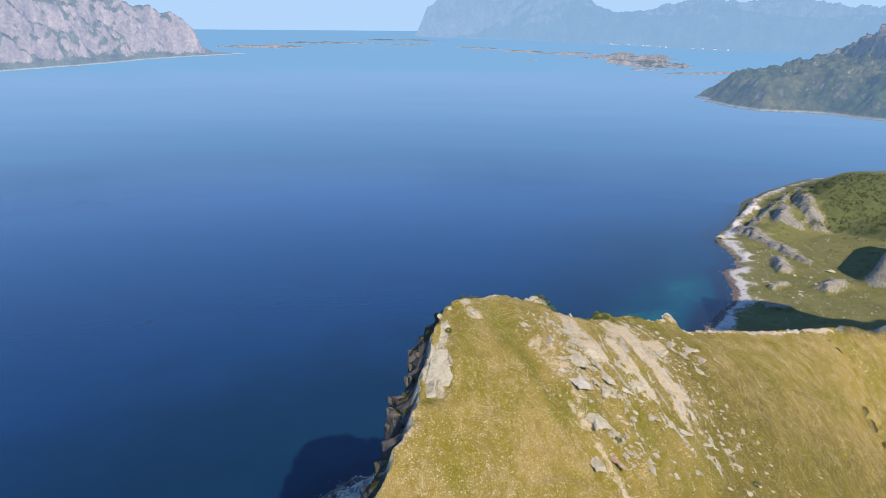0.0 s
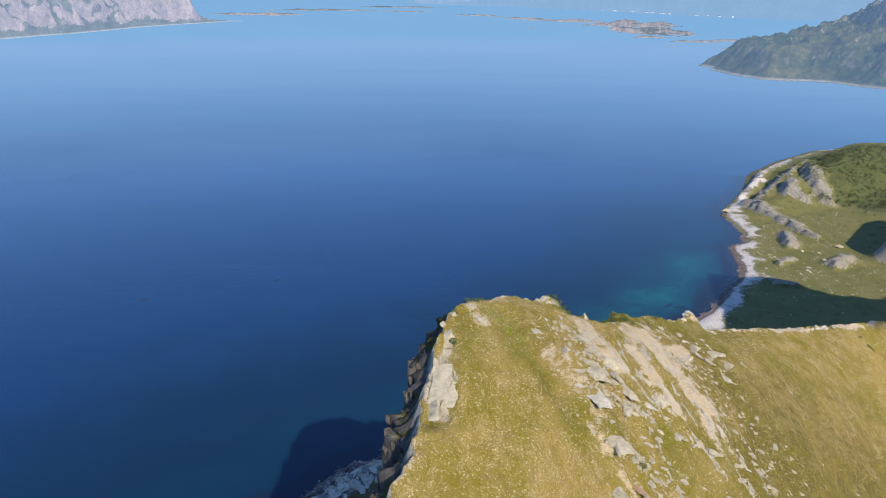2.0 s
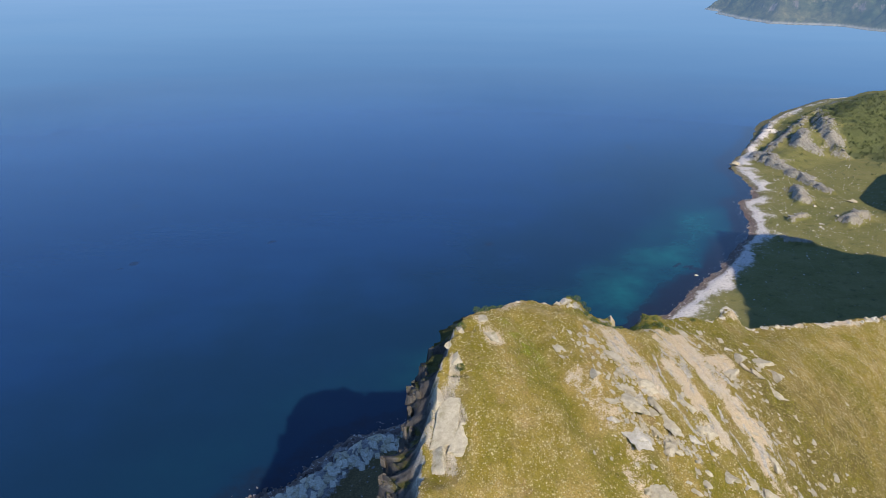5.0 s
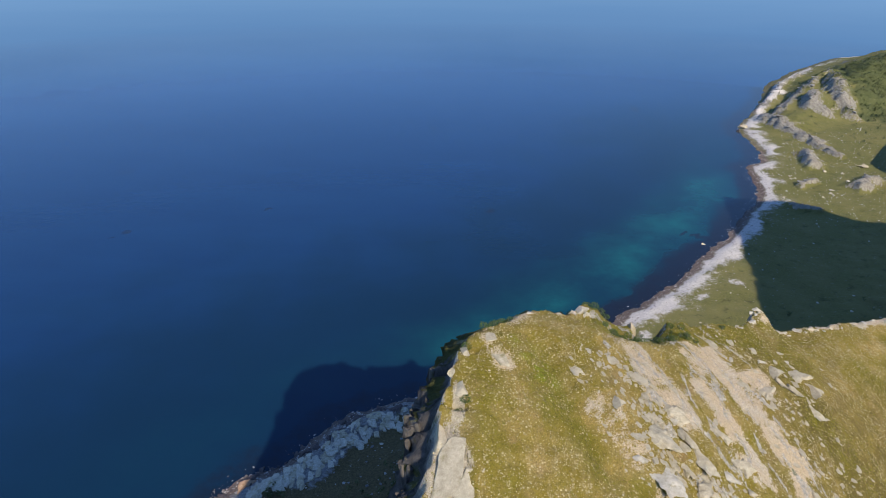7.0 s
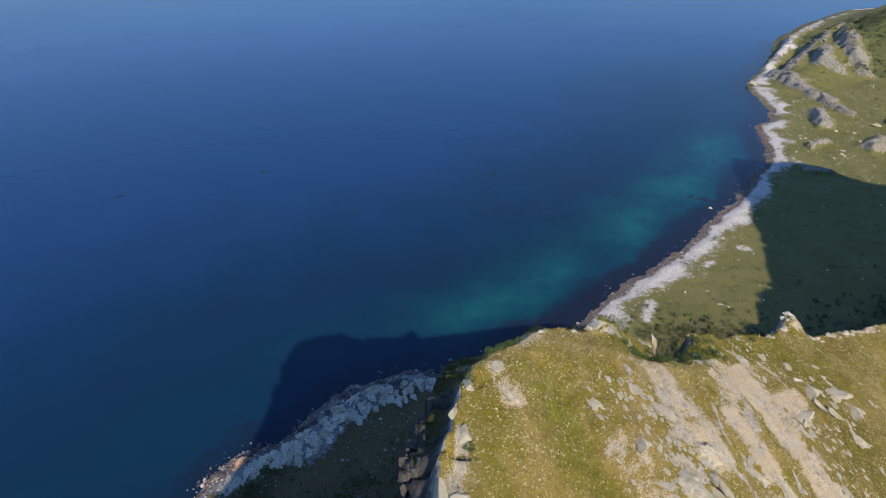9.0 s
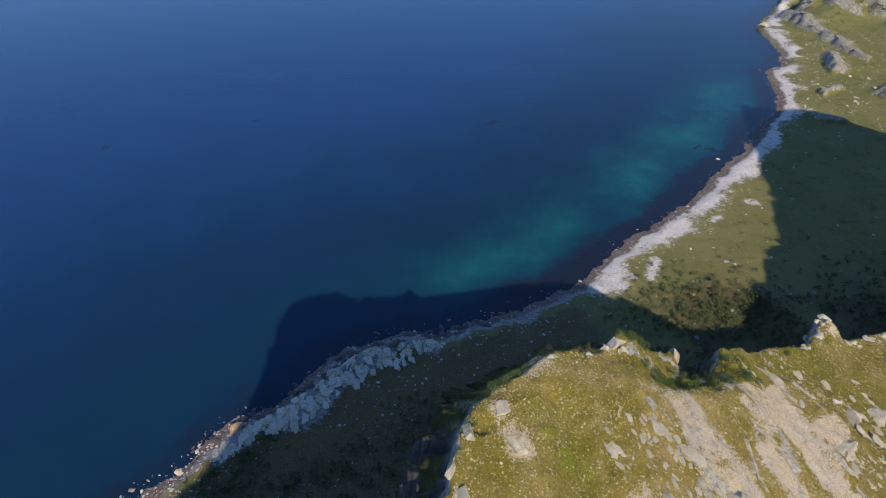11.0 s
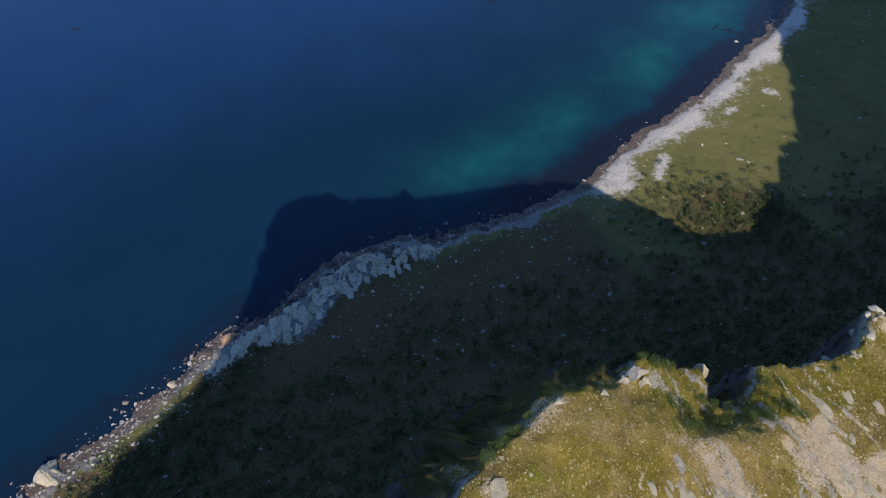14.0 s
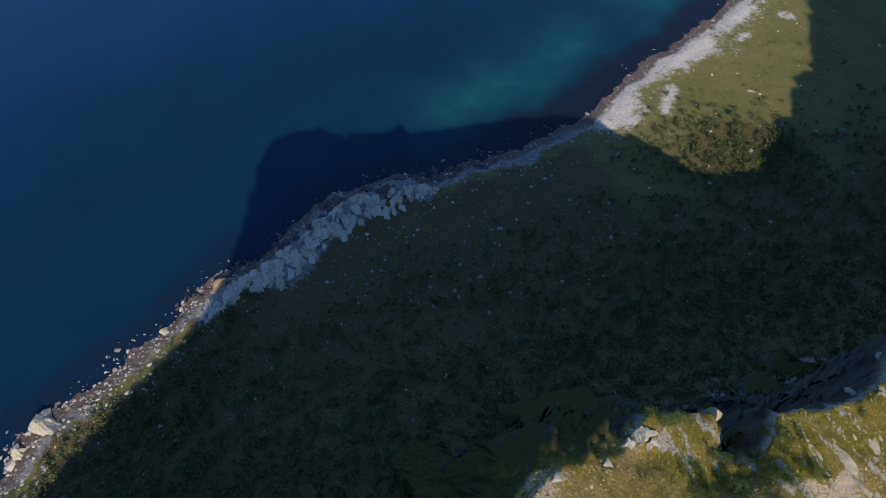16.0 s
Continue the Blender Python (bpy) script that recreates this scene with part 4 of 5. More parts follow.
for i in range(110):
    a, y = rr.uniform(20, 100), rr.uniform(76, 152)
    x = a - 0.38 * (y - 130)
    if x > 110 or (a < 26 and y > 112) or (a < 64 and y > 121) or outline_distance(RIDGE_OUTLINE, np.array([x]), np.array([y]))[0][0] < 1.5:
        continue
    k = rr.uniform(0.45, 1.5) * (0.65 if a > 66 else 1)
    boulder(x, y, ridge_z(x, y), (k * rr.uniform(0.7, 1.2), k * rr.uniform(0.9, 1.8), k * rr.uniform(0.4, 0.7)), rr.uniform(0, 60), (ROCK, PALE)[i % 3 == 0],
            "weathered rock half sunk in dry grass", "small rocks on the ridge", i % 6, level=2)
# the broken white block and the stones along the brow
for x, y, a, b, c, turn in ((24.2, 144.7, 2.6, 2.0, 1.3, 20), (22.6, 143.6, 1.5, 1.1, 0.8, 50), (25.6, 144.2, 1.3, 1.1, 1.0, 10), (23.4, 145.4, 1.2, 1.0, 0.9, 75), (24.9, 143.5, 1.0, 0.8, 0.6, 40), (13.4, 138.6, 1.2, 0.8, 0.4, 30), (19.4, 140.8, 1.1, 0.8, 0.4, 20),
                            (69.4, 166.2, 2.2, 1.7, 1.2, 15), (68.2, 165.0, 1.4, 1.2, 0.9, 40), (66.4, 163.8, 1.5, 1.2, 0.8, 60), (59, 156.4, 2.4, 0.7, 0.5, 140)):
    boulder(x, y, ridge_z(x, y), (a, b, c), turn, PALE, "pale broken rock on the brow of the cliff", "rocks along the brow", int(x) % 6, sunk=0.46)
# broken stones along the eastern edge
EDGE_X, EDGE_Y = [q[0] for q in BROW[27:]], [q[1] for q in BROW[27:]]
for i in range(64):
    x = rr.uniform(58, 124)
    y = float(np.interp(x, EDGE_X, EDGE_Y)) - rr.uniform(0.3, 2.2)
    k = rr.uniform(0.4, 1.3)
    boulder(x, y, ridge_z(x, y), (k, k * rr.uniform(0.7, 1.3), k * rr.uniform(0.5, 0.8)), rr.uniform(0, 180), (ROCK, PALE)[i % 2], "small broken rock on the grassy edge of the cliff", "rocks along the brow", i % 6, level=2)
# jagged pillars on the edge: top height given
for x, y, top, h, w, label in ((36.2, 151.2, 217.6, 10, 2.8, "jagged grey rock pinnacle standing over the gully"), (3.2, 144.7, 213.5, 14, 3.2, "dark columnar rock pillar below the summit")):
    me = stone_mesh("rock_pillar", int(h * 10), 3, 16, ROCK)
    ob = new("rock_pillar", me)
    ob.matrix_basis = pose(x, y, top - h * 0.45, 4, -5, 30) @ Matrix.Diagonal((w, w * 0.8, h, 1))
    tagged(ob, label, "rock")


def lying(x, y, size, turn, height_at, sunk=0.35, reach=2.0):
    """The pose of a slab that lies along the slope under it."""
    z, east, west, north, south = (float(h) for h in height_at(x + reach * np.array((0, 1, -1, 0, 0)), y + reach * np.array((0, 0, 0, 1, -1))))
    up = Vector(((west - east) / (2 * reach), (south - north) / (2 * reach), 1)).normalized()
    tilt = Vector((0, 0, 1)).rotation_difference(up).to_matrix().to_4x4()
    return Matrix.Translation((x, y, z + size[2] * (0.5 - sunk))) @ tilt @ pose(0, 0, 0, 0, 0, turn) @ Matrix.Diagonal((*size, 1))


def slab(x, y, size, turn, material, label, group, height_at, shape=0, sunk=0.35, reach=2.0):
    key = ("slab", shape, material.name)
    if key not in SHAPES:
        v, f = block_shape(300 + shape, 5)
        SHAPES[key] = mesh_from("rock_block", v, f, material, False)
    ob = new("rock_block", SHAPES[key])
    ob.matrix_basis = lying(x, y, size, turn, height_at, sunk, reach)
    return tagged(ob, label, "rock", group)


# the white slabs on the western brow, and the broken rim of the ledge under them
for i, (x, y, a, b, c, turn) in enumerate(((-1.0, 102.2, 3.8, 8.6, 1.0, -10), (1.2, 98.6, 2.8, 5.6, 0.7, -18), (-2.6, 106.6, 1.8, 4.4, 1.3, 4), (-2.4, 95.8, 2.4, 4.8, 0.9, 2), (-0.9, 117.4, 1.0, 3.0, 1.0, 6), (1.2, 122.6, 0.9, 2.4, 1.0, 20),
                                           (0.4, 113.6, 1.6, 2.4, 0.8, 12), (7.2, 121.4, 1.8, 2.6, 0.7, 30), (5.6, 126.4, 1.8, 2.0, 0.6, 10))):
    slab(x, y, (a, b, c), turn, ROCK, "pale weathered rock slab on the edge of the cliff", "slabs on the western brow", lambda u, v: mountain(u, v)[0], i % 4, 0.40, 3.0)


def shore_z(x, y):
    return float(coast_z(x, y)[0][0])


# slabs of the shore below the ridge: tilted blocks between joints that run down to the sea
SHORE_LINE = ((0, 0.35, 0.7, 1), (-128, -96, -60, -12), (297, 326, 366, 383))
for i in range(230):
    t = rr.uniform(0, 1)
    x0, y0 = np.interp(t, SHORE_LINE[0], SHORE_LINE[1]), np.interp(t, SHORE_LINE[0], SHORE_LINE[2])
    off = rr.uniform(4, 23 if 0.3 < t < 0.85 else 14)
    x, y = x0 + 0.68 * off, y0 - 0.72 * off
    a = rr.uniform(3.0, 8.5) * (1 if 0.2 < t < 0.8 else 0.7)
    slab(x, y, (a, a * rr.uniform(0.4, 0.7), rr.uniform(1.0, 1.9)), 100 + rr.uniform(-22, 22), (PALE, ROCK, PALE)[i % 3], "pale sea-washed rock slab on the shore", "slabs on the shore", lambda u, v: coast_z(u, v)[0], i % 6, 0.52, 5.0)
# the dark rocks outside them, wet by the sea
WET_ROCK = make_rock("wet_gneiss", (0.045, 0.034, 0.034), (0.16, 0.125, 0.115), (0.06, 0.045, 0.03))
for i in range(84):
    t = rr.uniform(-0.1, 1.25)
    x0, y0 = np.interp(t, (-0.1, 0, 0.35, 0.7, 1, 1.25), (-140, -128, -96, -60, -12, 40)), np.interp(t, (-0.1, 0, 0.35, 0.7, 1, 1.25), (283, 297, 326, 366, 383, 404))
    off = rr.uniform(-9, 4)
    x, y = x0 + 0.68 * off, y0 - 0.72 * off
    a = rr.uniform(2.0, 6.5)
    z = max(shore_z(x, y), -0.6)
    boulder(x, y, z, (a, a * rr.uniform(0.5, 0.8), rr.uniform(1.2, 2.4)), rr.uniform(60, 140), WET_ROCK, "dark wet rock at the edge of the sea", "wet rocks along the shore", i % 6, sunk=0.42, level=3)

# rocks on the coast
for x, y, size, turn, mat, label in (
        (-181, 235, (10, 12, 8), 30, PALE, "huge pale angular boulder at the waterline"), (-188, 221, (6, 6, 4.5), 10, PALE, "large rounded pale boulder on the stony shore"),
        (-115, 311, (5, 10, 4), -40, RUST, "large rusty orange boulder at the waterline"), (-139, 284, (4, 4, 3), 15, PALE, "pale boulder standing in the shallows"),
        (177, 401, (3.2, 4.6, 2.6), 20, PALE, "pale boulder among birch scrub"), (235, 616, (4.5, 3, 2), 20, PALE, "pale rock standing off the beach"),
        (157, 419, (3, 3, 1.8), 60, PALE, "pale boulder among birch scrub"), (191, 455, (3.6, 2.4, 1.8), 10, PALE, "pale boulder on the coastal meadow"),
        (478, 800, (12, 8, 4), 20, ROCK, "low bare rock outcrop in the meadow"), 
        (436, 752, (4, 4, 3), 0, PALE, "white boulder in the meadow"), (400, 964, (14, 10, 8), 30, ROCK, "dark sea-washed rock at the headland's foot")):
    z = coast_z(x, y)[0][0]
    boulder(x, y, max(z, -0.5), size, turn, mat, label, "", int(abs(x)) % 6, sunk=0.3)
count = 0
while count < 44:
    x, y = rr.uniform(-150, 460), rr.uniform(290, 900)
    z, s, d = (float(q[0]) for q in coast_z(x, y))
    if s < 22 or d < 95 or s > 170:
        continue
    if rr.uniform() < 0.5 and not (x > 330 and y > 640):
        continue
    k = rr.uniform(0.9, 2.6) * (1.7 if y > 640 else 1)
    boulder(x, y, z, (k, k * rr.uniform(0.6, 1.1), k * rr.uniform(0.45, 0.7)), rr.uniform(0, 180), PALE, "pale boulder lying in the coastal grass", "boulders on the meadow", count % 6, level=2)
    count += 1


def shrub_meshes(seed, leaves, size):
    """Stems and leaves of a low bush about 1 m high."""
    r = np.random.RandomState(seed)
    sv, sf = [], []
    for i in range(6):
        a, h, lean = r.uniform(0, 6.3), r.uniform(0.5, 0.95), r.uniform(0.15, 0.5)
        base = len(sv)
        for k, w in ((0, 0.03), (1, 0.012)):
            for j in range(4):
                t = j * math.pi / 2
                sv.append((k * lean * math.cos(a) + w * math.cos(t), k * lean * math.sin(a) + w * math.sin(t), k * h))
        sf += [(base + j, base + (j + 1) % 4, base + 4 + (j + 1) % 4, base + 4 + j) for j in range(4)]
    n = leaves
    u = r.normal(size=(n, 3))
    u /= np.linalg.norm(u, axis=1, keepdims=True)
    c = u * r.uniform(0.35, 1, (n, 1)) ** 0.5 * np.array((0.62, 0.62, 0.45)) * (1 + 0.35 * perlin(u[:, :1] * 2 + seed, u[:, 1:2] * 2 + u[:, 2:])) + np.array((0, 0, 0.55))
    p, q = r.normal(size=(n, 3)), r.normal(size=(n, 3))
    p *= size / np.linalg.norm(p, axis=1, keepdims=True)
    q *= size * 0.6 / np.linalg.norm(q, axis=1, keepdims=True)
    lv = np.stack([c - p, c - q, c + p, c + q], 1).reshape(-1, 3)
    lf = np.arange(n * 4).reshape(-1, 4)
    return (np.array(sv), np.array(sf)), (lv, lf)


LEAF = make_speckle("willow_leaves", (0.030, 0.055, 0.010), (0.115, 0.155, 0.030), 0.6)
LEAF_DARK = make_speckle("birch_leaves", (0.046, 0.060, 0.021), (0.130, 0.148, 0.052), 0.65)
BARK = make_speckle("grey_bark", (0.10, 0.09, 0.08), (0.20, 0.18, 0.16))


def shrub(seed):
    (sv, sf), (lv, lf) = shrub_meshes(seed, 420, 0.06)
    ob = new("shrub")
    part("stems", mesh_from("stems", sv, sf, BARK), ob)
    part("foliage", mesh_from("foliage", lv, lf, LEAF, False), ob)
    return tagged(ob, "low green willow shrub clinging to the brow of the ridge", "shrub", "shrubs on the ridge")


PARENTS = [shrub(i) for i in range(3)]
spots = [(1.6, 124.6, 1.6), (0.4, 123.9, 1.2), (1.2, 112.2, 1.5), (0.2, 111.6, 1.3), (4.6, 130.2, 1.5), (6.4, 132.2, 1.6), (8.2, 134.4, 1.4), (5.4, 132.2, 1.3), (9.8, 136.8, 1.4), (7.4, 134, 1.5),
         (27.4, 146.8, 1.6), (29, 147.6, 1.5), (26, 147.6, 1.8), (30.5, 148.8, 1.4), (22.5, 145.2, 1.5), (38.5, 94.5, 1.5), (74.5, 103.5, 1.5), (55.5, 151, 1.2), (51, 152, 1.3), (56, 155.6, 1.2), (63, 160, 1.1)]
for i in range(46):
    x = rr.uniform(28, 47)
    spots.append((x, 137.8 + 0.28 * (x - 34) + rr.uniform(0.3, 7.0), rr.uniform(0.8, 1.4)))
for i, (x, y, k) in enumerate(spots):
    m = pose(x, y, ridge_z(x, y) - 0.15 * k, 0, 0, 57 * i)
    if i < 3:
        PARENTS[i].matrix_basis = m @ Matrix.Scale(k, 4)
    else:
        ob = copy_thing(PARENTS[i % 3], m)
        ob.scale = (k, k, k)

# ---- what nobody could count ----
OCTA_V = np.array([(1, 0, 0), (-0.8, 0.2, 0), (0.1, 1, 0), (-0.1, -0.9, 0.1), (0, 0.1, 0.8), (0.1, 0, -0.8), (0.6, 0.6, 0.35), (-0.5, -0.6, 0.4)]) * 0.5
OCTA_F = np.array([(4, 0, 6), (4, 6, 2), (4, 2, 1), (4, 1, 7), (4, 7, 3), (4, 3, 0), (6, 0, 2), (7, 1, 3), (5, 2, 0), (5, 1, 2), (5, 3, 1), (5, 0, 3)])


def stuff(name, v, f, material, label, category):
    return tagged(new(name, mesh_from(name, v, f, material, False)), label, category, kind="stuff")


def scatter_ridge():
    r = np.random.RandomState(21)
    n = 330000
    x, y = r.uniform(-14, 132, n), r.uniform(66, 190, n)
    z, d = mountain(x, y)
    f = ridge_fields(x, y, d, np.zeros(n))
    a = x + 0.38 * (y - 130)
    dry = sstep(-0.15, 0.45, fbm(a / 5, y / 13, 4) + 0.25)
    # stones
    chance = 0.50 * f["scree"] ** 2 + 0.002 + 0.02 * f["rock"]
    pick = (d > 0.2) & (r.uniform(size=n) < chance)
    k = r.gamma(2.0, 0.055, pick.sum()) + 0.12
    size = np.stack([k, k * r.uniform(0.6, 1.2, len(k)), k * r.uniform(0.35, 0.7, len(k))], -1)
    v, fc = spread(OCTA_V, OCTA_F, np.stack([x, y, z + 0.02], -1)[pick], size, r.uniform(0, 6.3, len(k)))
    stuff("scree_stones", v, fc, make_speckle("scree_stone", (0.37, 0.285, 0.175), (0.63, 0.52, 0.37)), "pale angular scree stones strewn over the slope", "stones")
    # tufts: three bent blades each
    tv = np.array([(-0.30, 0, 0), (0.30, 0.05, 0), (0.1, 0.25, 1), (0, -0.32, 0), (0.05, 0.3, 0), (-0.3, 0.1, 0.9), (-0.2, 0.25, 0), (0.25, -0.2, 0), (0.2, -0.35, 0.85)])
    tf = np.array([(0, 1, 2), (3, 4, 5), (6, 7, 8)])
    chance = 0.05 + 0.30 * dry * (1 - 0.8 * f["scree"]) * (1 - 0.75 * f["green"])
    pick = (d > 0.1) & (r.uniform(size=n) < chance)
    k = r.uniform(0.22, 0.46, pick.sum())
    v, fc = spread(tv, tf, np.stack([x, y, z - 0.03], -1)[pick], np.stack([k, k, k * 0.5], -1), r.uniform(0, 6.3, len(k)))
    stuff("dry_grass", v, fc, make_speckle("straw", (0.22, 0.165, 0.045), (0.68, 0.58, 0.36)), "straw-coloured tufts of dry mountain grass", "grass")
    chance = 0.03 + 0.26 * f["green"]
    pick = (d > -9) & ((z > 195) | (d > 0)) & (r.uniform(size=n) < chance * (1 - f["scree"]))
    k = r.uniform(0.25, 0.6, pick.sum())
    v, fc = spread(tv, tf, np.stack([x, y, z - 0.03], -1)[pick], np.stack([k, k, k * 0.28], -1), r.uniform(0, 6.3, len(k)))
    stuff("green_grass", v, fc, make_speckle("fresh_grass", (0.14, 0.122, 0.010), (0.27, 0.235, 0.030)), "tufts of olive and fresh green grass", "grass")


def scatter_cliff():
    """Jointed blocks that break the faces below the brow."""
    r = np.random.RandomState(52)
    n = 20000
    x, y = r.uniform(-22, 82, n), r.uniform(64, 182, n)
    d = outline_distance(RIDGE_OUTLINE, x, y)[0]
    near = (d < -0.9) & (d > -26)
    x, y = x[near], y[near]
    z, d = mountain(x, y)
    e = 0.4
    gx, gy = (mountain(x + e, y)[0] - mountain(x - e, y)[0]) / (2 * e), (mountain(x, y + e)[0] - mountain(x, y - e)[0]) / (2 * e)
    steep = np.hypot(gx, gy)
    x2, y2 = cliff_relief(x, y, z, d, steep)
    green = (x < 42) & (y > 128) & (d > -10)
    pick = (steep > 1.5) & (z > 90) & ~green & ((d < -1.9) | (x < 10)) & (r.uniform(size=len(x)) < 0.65 * sstep(1.5, 2.8, steep))
    k = np.minimum(r.gamma(2.2, 0.36, pick.sum()) + 0.45, 0.2 - 0.36 * d[pick])
    size = np.stack([k * r.uniform(0.6, 1.0, len(k)), k * r.uniform(0.8, 1.6, len(k)), k * r.uniform(1.2, 2.6, len(k))], -1)
    turn = np.arctan2(gy[pick], gx[pick]) + r.normal(0, 0.25, len(k))
    v, f = block_shape(77, 2, 5)
    vv, ff = spread(v, f, np.stack([x2, y2, z - 0.5], -1)[pick] - np.stack([0 * k, 0 * k, 0.45 * size[:, 2]], -1), size, turn, r.normal(0, 0.14, len(k)))
    n = Nodes("cliff_gneiss")
    a, b = n.noise(0.55, 9, 0.75, stretch=(1, 1, 0.4)), n.noise(3.5, 6, 0.7)
    # dark as the cliff faces, whose shade is put into this colour too
    col = n.mix(n.span(a, 0.34, 0.66), (0.034, 0.030, 0.028), (0.155, 0.135, 0.118))
    col = n.mix(n.span(island_random(n), 0, 1, 0, 0.5), col, (0.15, 0.125, 0.10))
    col = n.mix(n.span(b, 0.55, 0.75, 0, 0.7), col, (0.045, 0.040, 0.030))
    col = n.mix(n.span(n.noise(0.3, 6, 0.7), 0.55, 0.66), col, (0.07, 0.072, 0.024))
    n.done(col, 0.92, n.bump(n.maths("ADD", a, n.maths("MULTIPLY", b, 0.4)), 0.35, 0.9), **{"Specular IOR Level": 0.2})
    stuff("cliff_blocks", vv, ff, n.mat, "jointed dark grey blocks of rock breaking from the cliff", "rocks")


def scatter_outcrops():
    """Small flush outcrops along the strata, too many to tell apart."""
    r = np.random.RandomState(44)
    v, f = stone_shape(71, 2, 12)
    n = 1400
    a, y = np.concatenate([r.normal(27, 5, n), r.normal(62, 9, n // 2)]), np.concatenate([r.uniform(88, 130, n), r.uniform(100, 150, n // 2)])
    x = a - 0.38 * (y - 130)
    band = ridged(a / 4, y / 12, 3)
    pick = (band > 0.8) & (r.uniform(size=len(a)) < 0.5)
    x, y = x[pick], y[pick]
    z, d = mountain(x, y)
    k = r.gamma(2.0, 0.22, len(x)) + 0.2
    size = np.stack([k * 0.8, k * 1.5, k * 0.45], -1)
    vv, ff = spread(v, f, np.stack([x, y, z], -1), size, r.normal(0.3, 0.25, len(x)))
    stuff("rock_outcrops", vv, ff, ROCK, "small grey outcrops breaking through the turf in bands", "rocks")


def scatter_coast():
    r = np.random.RandomState(33)
    # stones of the beach and the shore
    n = 190000
    x, y = r.uniform(-215, 420, n), r.uniform(190, 1000, n)
    z, s, d = coast_z(x, y)
    sandy = sstep(70, 110, x) * sstep(830, 790, y)
    chance = np.exp(-((s - 4) / 6) ** 2) * 0.55 + 0.30 * sstep(-14, 2, s) * sstep(36, 20, s) + 0.012 * sstep(140, 30, s)
    pick = (s > -9) & (s < 120) & (d > 70) & (r.uniform(size=n) < chance)
    big = 1 + 0.6 * sstep(-90, -150, x[pick])
    k = (r.gamma(2.0, 0.30, pick.sum()) + 0.25) * big
    size = np.stack([k, k * r.uniform(0.6, 1.1, len(k)), k * r.uniform(0.4, 0.75, len(k))], -1)
    v, fc = spread(OCTA_V, OCTA_F, np.stack([x, y, np.maximum(z, -0.25) + 0.1], -1)[pick], size, r.uniform(0, 6.3, len(k)))
    stuff("shore_stones", v, fc, make_speckle("shore_stone", (0.16, 0.13, 0.115), (0.66, 0.59, 0.53)), "pale and reddish stones along the shore", "stones")
    # craggy rocks of the headland's ribs, and stones on its meadow
    n = 60000
    x, y = r.uniform(330, 620, n), r.uniform(650, 1260, n)
    bare = rib_field(x, y)[1]
    z, s, d = coast_z(x, y)
    pick = (s > 3) & (r.uniform(size=n) < 0.05 * bare ** 2)
    k = r.gamma(2.5, 0.8, pick.sum()) + 0.8
    sv, sf = stone_shape(83, 1, 10)
    v, fc = spread(sv, sf, np.stack([x, y, z], -1)[pick], np.stack([k, k * 1.7, k * 0.6], -1), r.normal(0.6, 0.7, len(k)))
    stuff("headland_rocks", v, fc, make_speckle("headland_rock", (0.17, 0.155, 0.135), (0.42, 0.39, 0.34)), "grey craggy rocks along the headland's bare ribs", "rocks")
    pick = (s > 24) & (s < 150) & (y < 930) & (d > 90) & (r.uniform(size=n) < 0.03 + 0.14 * sstep(-0.05, 0.35, fbm(x / 25, y / 25, 3)))
    k = r.gamma(2.0, 0.35, pick.sum()) + 0.4
    v, fc = spread(OCTA_V, OCTA_F, np.stack([x, y, z + 0.1], -1)[pick], np.stack([k, k * 0.8, k * 0.6], -1), r.uniform(0, 6.3, len(k)))
    stuff("meadow_stones", v, fc, make_speckle("meadow_stone", (0.34, 0.32, 0.29), (0.66, 0.62, 0.56)), "small white stones strewn over the coastal meadow", "stones")
    # fallen rocks on the shaded slope
    n = 5200
    x, y = r.uniform(-150, 240, n), r.uniform(185, 440, n)
    z, s, d = coast_z(x, y)
    pick = (s > 22) & (d > 40) & (r.uniform(size=n) < 0.08 + 0.35 * np.exp(-(((x - 10) / 90) ** 2 + ((y - 315) / 40) ** 2)))
    k = r.gamma(2.0, 0.50, pick.sum()) + 0.35
    size = np.stack([k, k * r.uniform(0.6, 1.1, len(k)), k * r.uniform(0.5, 0.8, len(k))], -1)
    v, fc = spread(OCTA_V, OCTA_F, np.stack([x, y, z + 0.15], -1)[pick], size, r.uniform(0, 6.3, len(k)))
    stuff("fallen_rocks", v, fc, make_speckle("fallen_rock", (0.16, 0.15, 0.14), (0.42, 0.39, 0.36)), "grey fallen rocks scattered over the slope below the cliff", "rocks")
    # birch wood: trunks, and crowns of many small leaf clumps
    n = 60000
    x, y = np.concatenate([r.uniform(-230, 330, n), r.uniform(430, 900, n // 3)]), np.concatenate([r.uniform(120, 560, n), r.uniform(600, 1150, n // 3)])
    z, s, d = coast_z(x, y)
    n1 = fbm(x / 30, y / 30, 5)
    wood = sstep(215, 130, d + 40 * n1) * sstep(34, 60, s + 20 * n1) * (0.55 + 0.6 * sstep(-40, -110, x) + 0.15 * sstep(70, 120, x) + 0.35 * sstep(140, 90, d))
    wood = np.maximum(wood, np.exp(-(((x - 172) / 42) ** 2 + ((y - 398) / 28) ** 2)) * 1.8)
    wood = np.maximum(wood, 1.2 * sstep(14, 22, s) * sstep(-80, -110, x))
    wood = np.maximum(wood, sstep(690, 800, x + 60 * n1) * sstep(1150, 1000, y) * 0.7 + sstep(0.1, 0.45, n1) * sstep(480, 560, x) * 0.5)
    wood = np.maximum(wood, 0.9 * sstep(535, 600, x + 60 * n1) * sstep(880, 960, y))
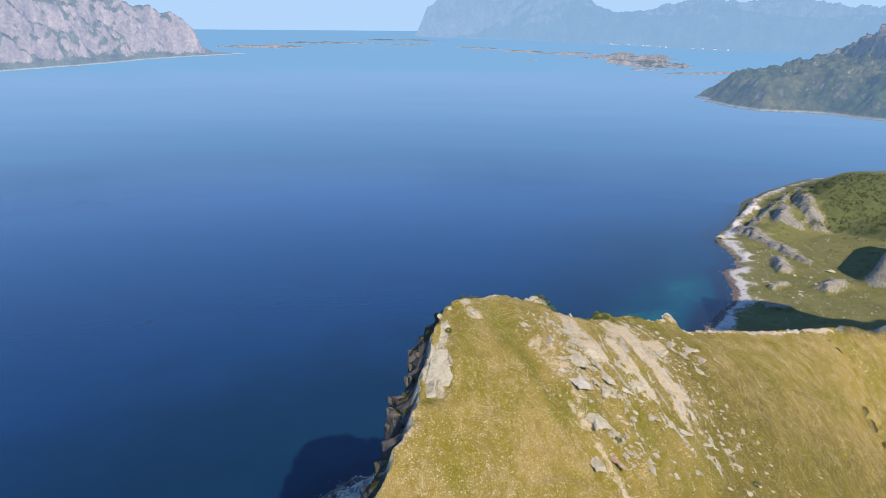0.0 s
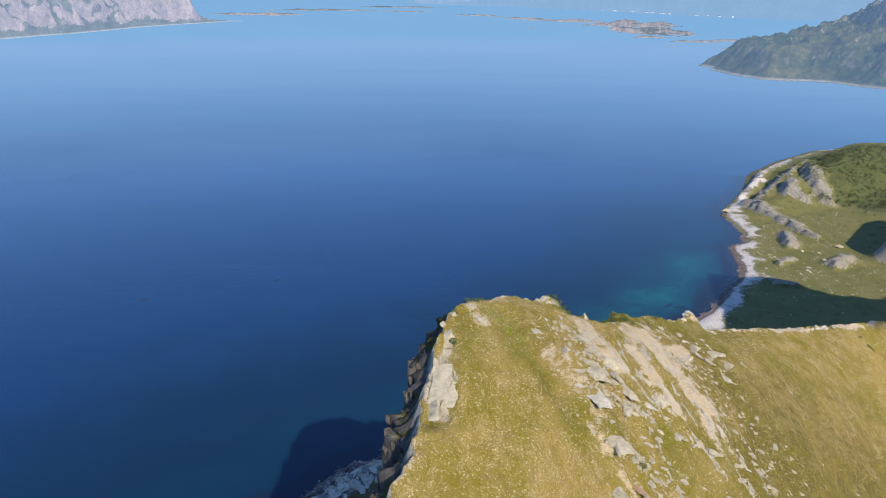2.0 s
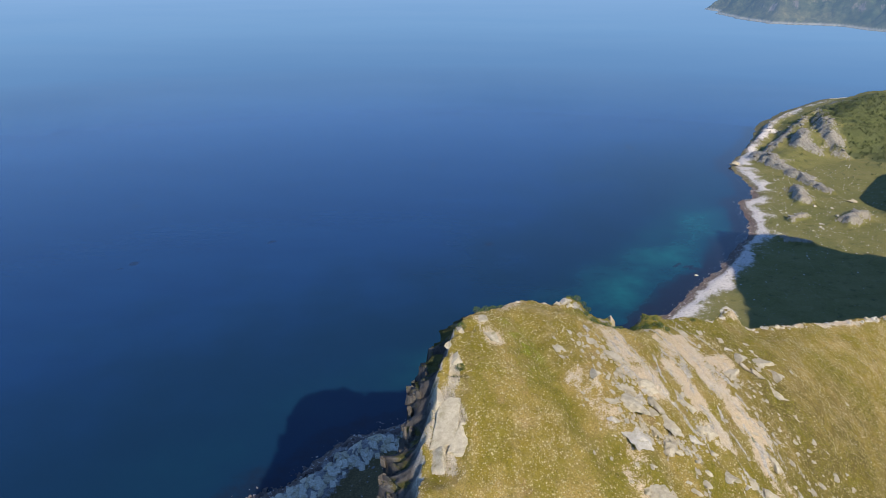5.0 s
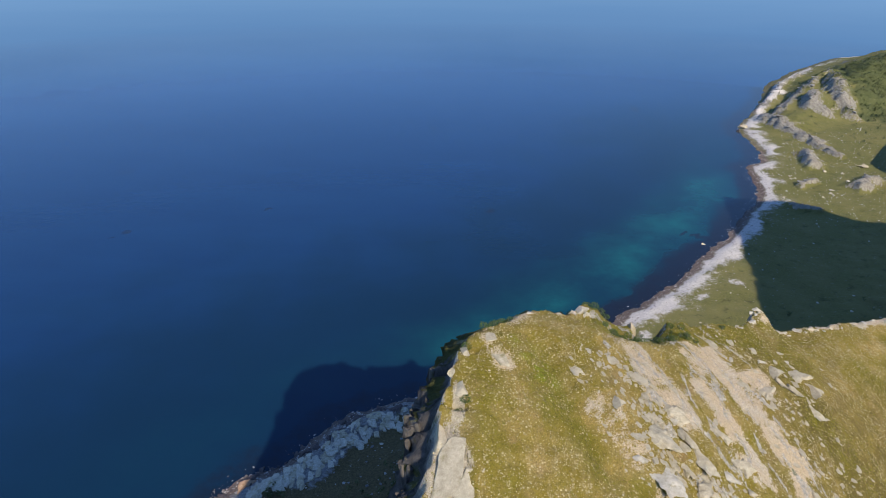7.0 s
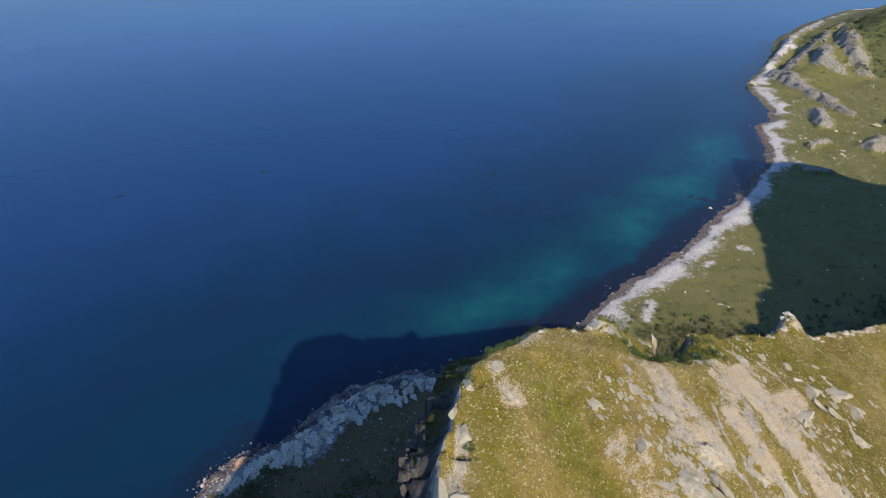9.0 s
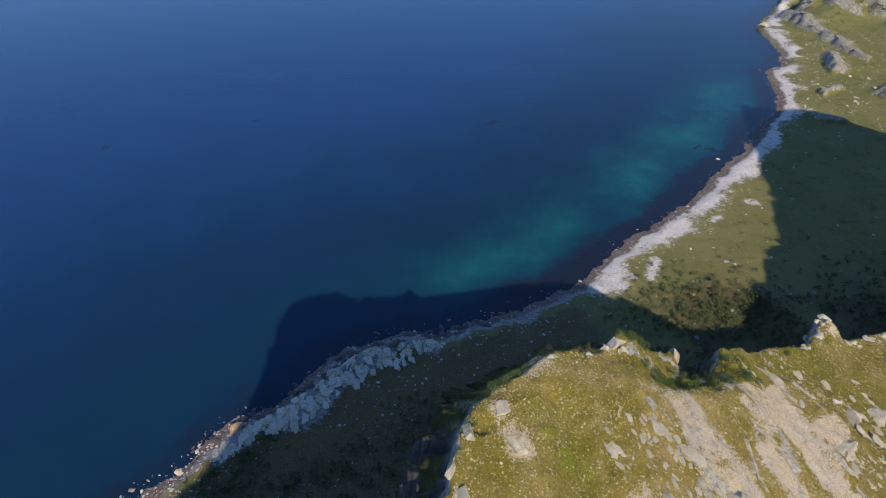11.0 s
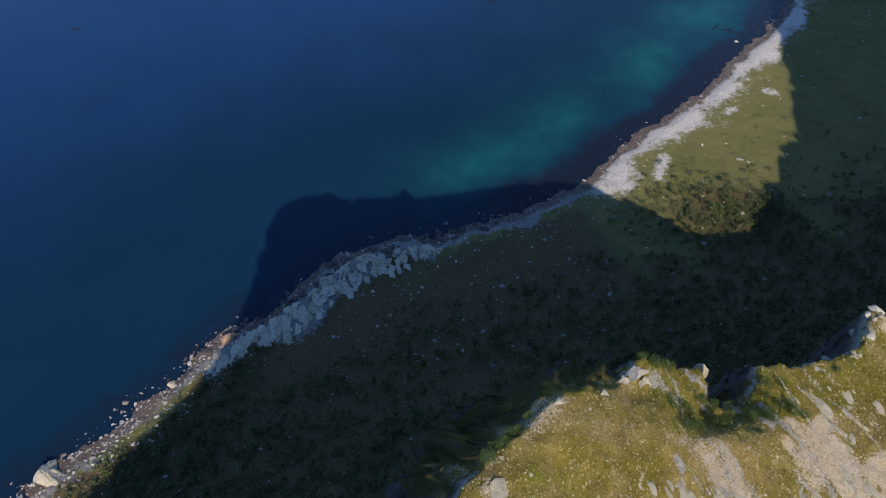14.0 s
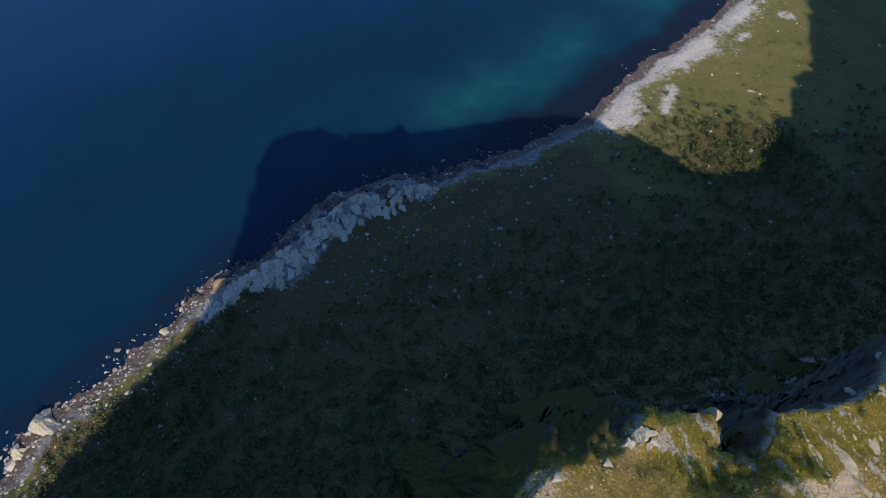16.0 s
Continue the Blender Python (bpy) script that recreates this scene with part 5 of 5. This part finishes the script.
    pick = (d > 22) & (s > np.where(x < -90, 13, 20)) & (r.uniform(size=len(x)) < wood * 0.5)
    base = np.stack([x, y, z], -1)[pick]
    m = len(base)
    h = r.uniform(1.6, 4.4, m)
    tv = np.array([(-0.03, -0.03, -0.05), (0.03, -0.03, -0.05), (0, 0.04, -0.05), (0.008, 0.02, 0.75)])
    tf = np.array([(0, 1, 3), (1, 2, 3), (2, 0, 3)])
    v, fc = spread(tv, tf, base, np.stack([h, h, h], -1), r.uniform(0, 6.3, m))
    stuff("birch_trunks", v, fc, BARK, "thin grey birch trunks of the scrub wood", "trees")
    per = 26
    u = r.normal(size=(m, per, 3))
    u /= np.linalg.norm(u, axis=2, keepdims=True)
    shape = np.stack([r.uniform(0.34, 0.55, m), r.uniform(0.34, 0.55, m), r.uniform(0.34, 0.46, m)], -1)[:, None]
    c = base[:, None] + (u * r.uniform(0.3, 1, (m, per, 1)) ** 0.5 * shape + np.array((0, 0, 0.56))) * h[:, None, None]
    p, q = r.normal(size=(m, per, 3)), r.normal(size=(m, per, 3))
    w = (h * 0.15)[:, None, None]
    p *= w / np.linalg.norm(p, axis=2, keepdims=True)
    q *= w * 0.8 / np.linalg.norm(q, axis=2, keepdims=True)
    lv = np.stack([c - p, c - q, c + p, c + q], 2).reshape(-1, 3)
    stuff("birch_crowns", lv, np.arange(m * per * 4).reshape(-1, 4), LEAF_DARK, "dark green leafy crowns of low birch scrub", "trees")


scatter_ridge()
scatter_cliff()
scatter_outcrops()
scatter_coast()


# ---- houses across the fjord ----
WALL = make_speckle("white_boards", (0.50, 0.50, 0.50), (0.72, 0.72, 0.70))
ROOF = make_speckle("grey_roofing", (0.10, 0.09, 0.09), (0.20, 0.17, 0.16))


def far_house(x, y, turn, w, l, h):
    c, s = math.cos(turn), math.sin(turn)

    def world_of(pts):
        p = np.array([(x + a * c - b * s, y + a * s + b * c, 12 + e) for a, b, e in pts])
        return drawn_in(p)

    ob = new("house")
    body = [(-w, -l, -6), (w, -l, -6), (w, l, -6), (-w, l, -6), (-w, -l, h), (w, -l, h), (w, l, h), (-w, l, h)]
    part("wall", mesh_from("wall", world_of(body), np.array([(0, 1, 5, 4), (1, 2, 6, 5), (2, 3, 7, 6), (3, 0, 4, 7), (4, 5, 6, 7)]), WALL, False), ob)
    k = 1.12
    roof = [(-w * k, -l * k, h), (w * k, -l * k, h), (w * k, l * k, h), (-w * k, l * k, h), (0, -l * k, h + w * 0.8), (0, l * k, h + w * 0.8)]
    part("roof", mesh_from("roof", world_of(roof), np.array([(0, 1, 4, 4), (1, 2, 5, 4), (2, 3, 5, 5), (3, 0, 4, 5)])[[1, 3]], ROOF, False), ob)
    return tagged(ob, "white wooden house on the far shore", "house", "houses across the fjord")


for i in range(22):
    px = rr.uniform(2700, 3900)
    far_house(px, float(np.interp(px, (2700, 3000, 3600, 4300), (13500, 12800, 10400, 9500))) + rr.uniform(40, 420), rr.uniform(0, 3), rr.uniform(5, 9), rr.uniform(8, 15), rr.uniform(6, 9))
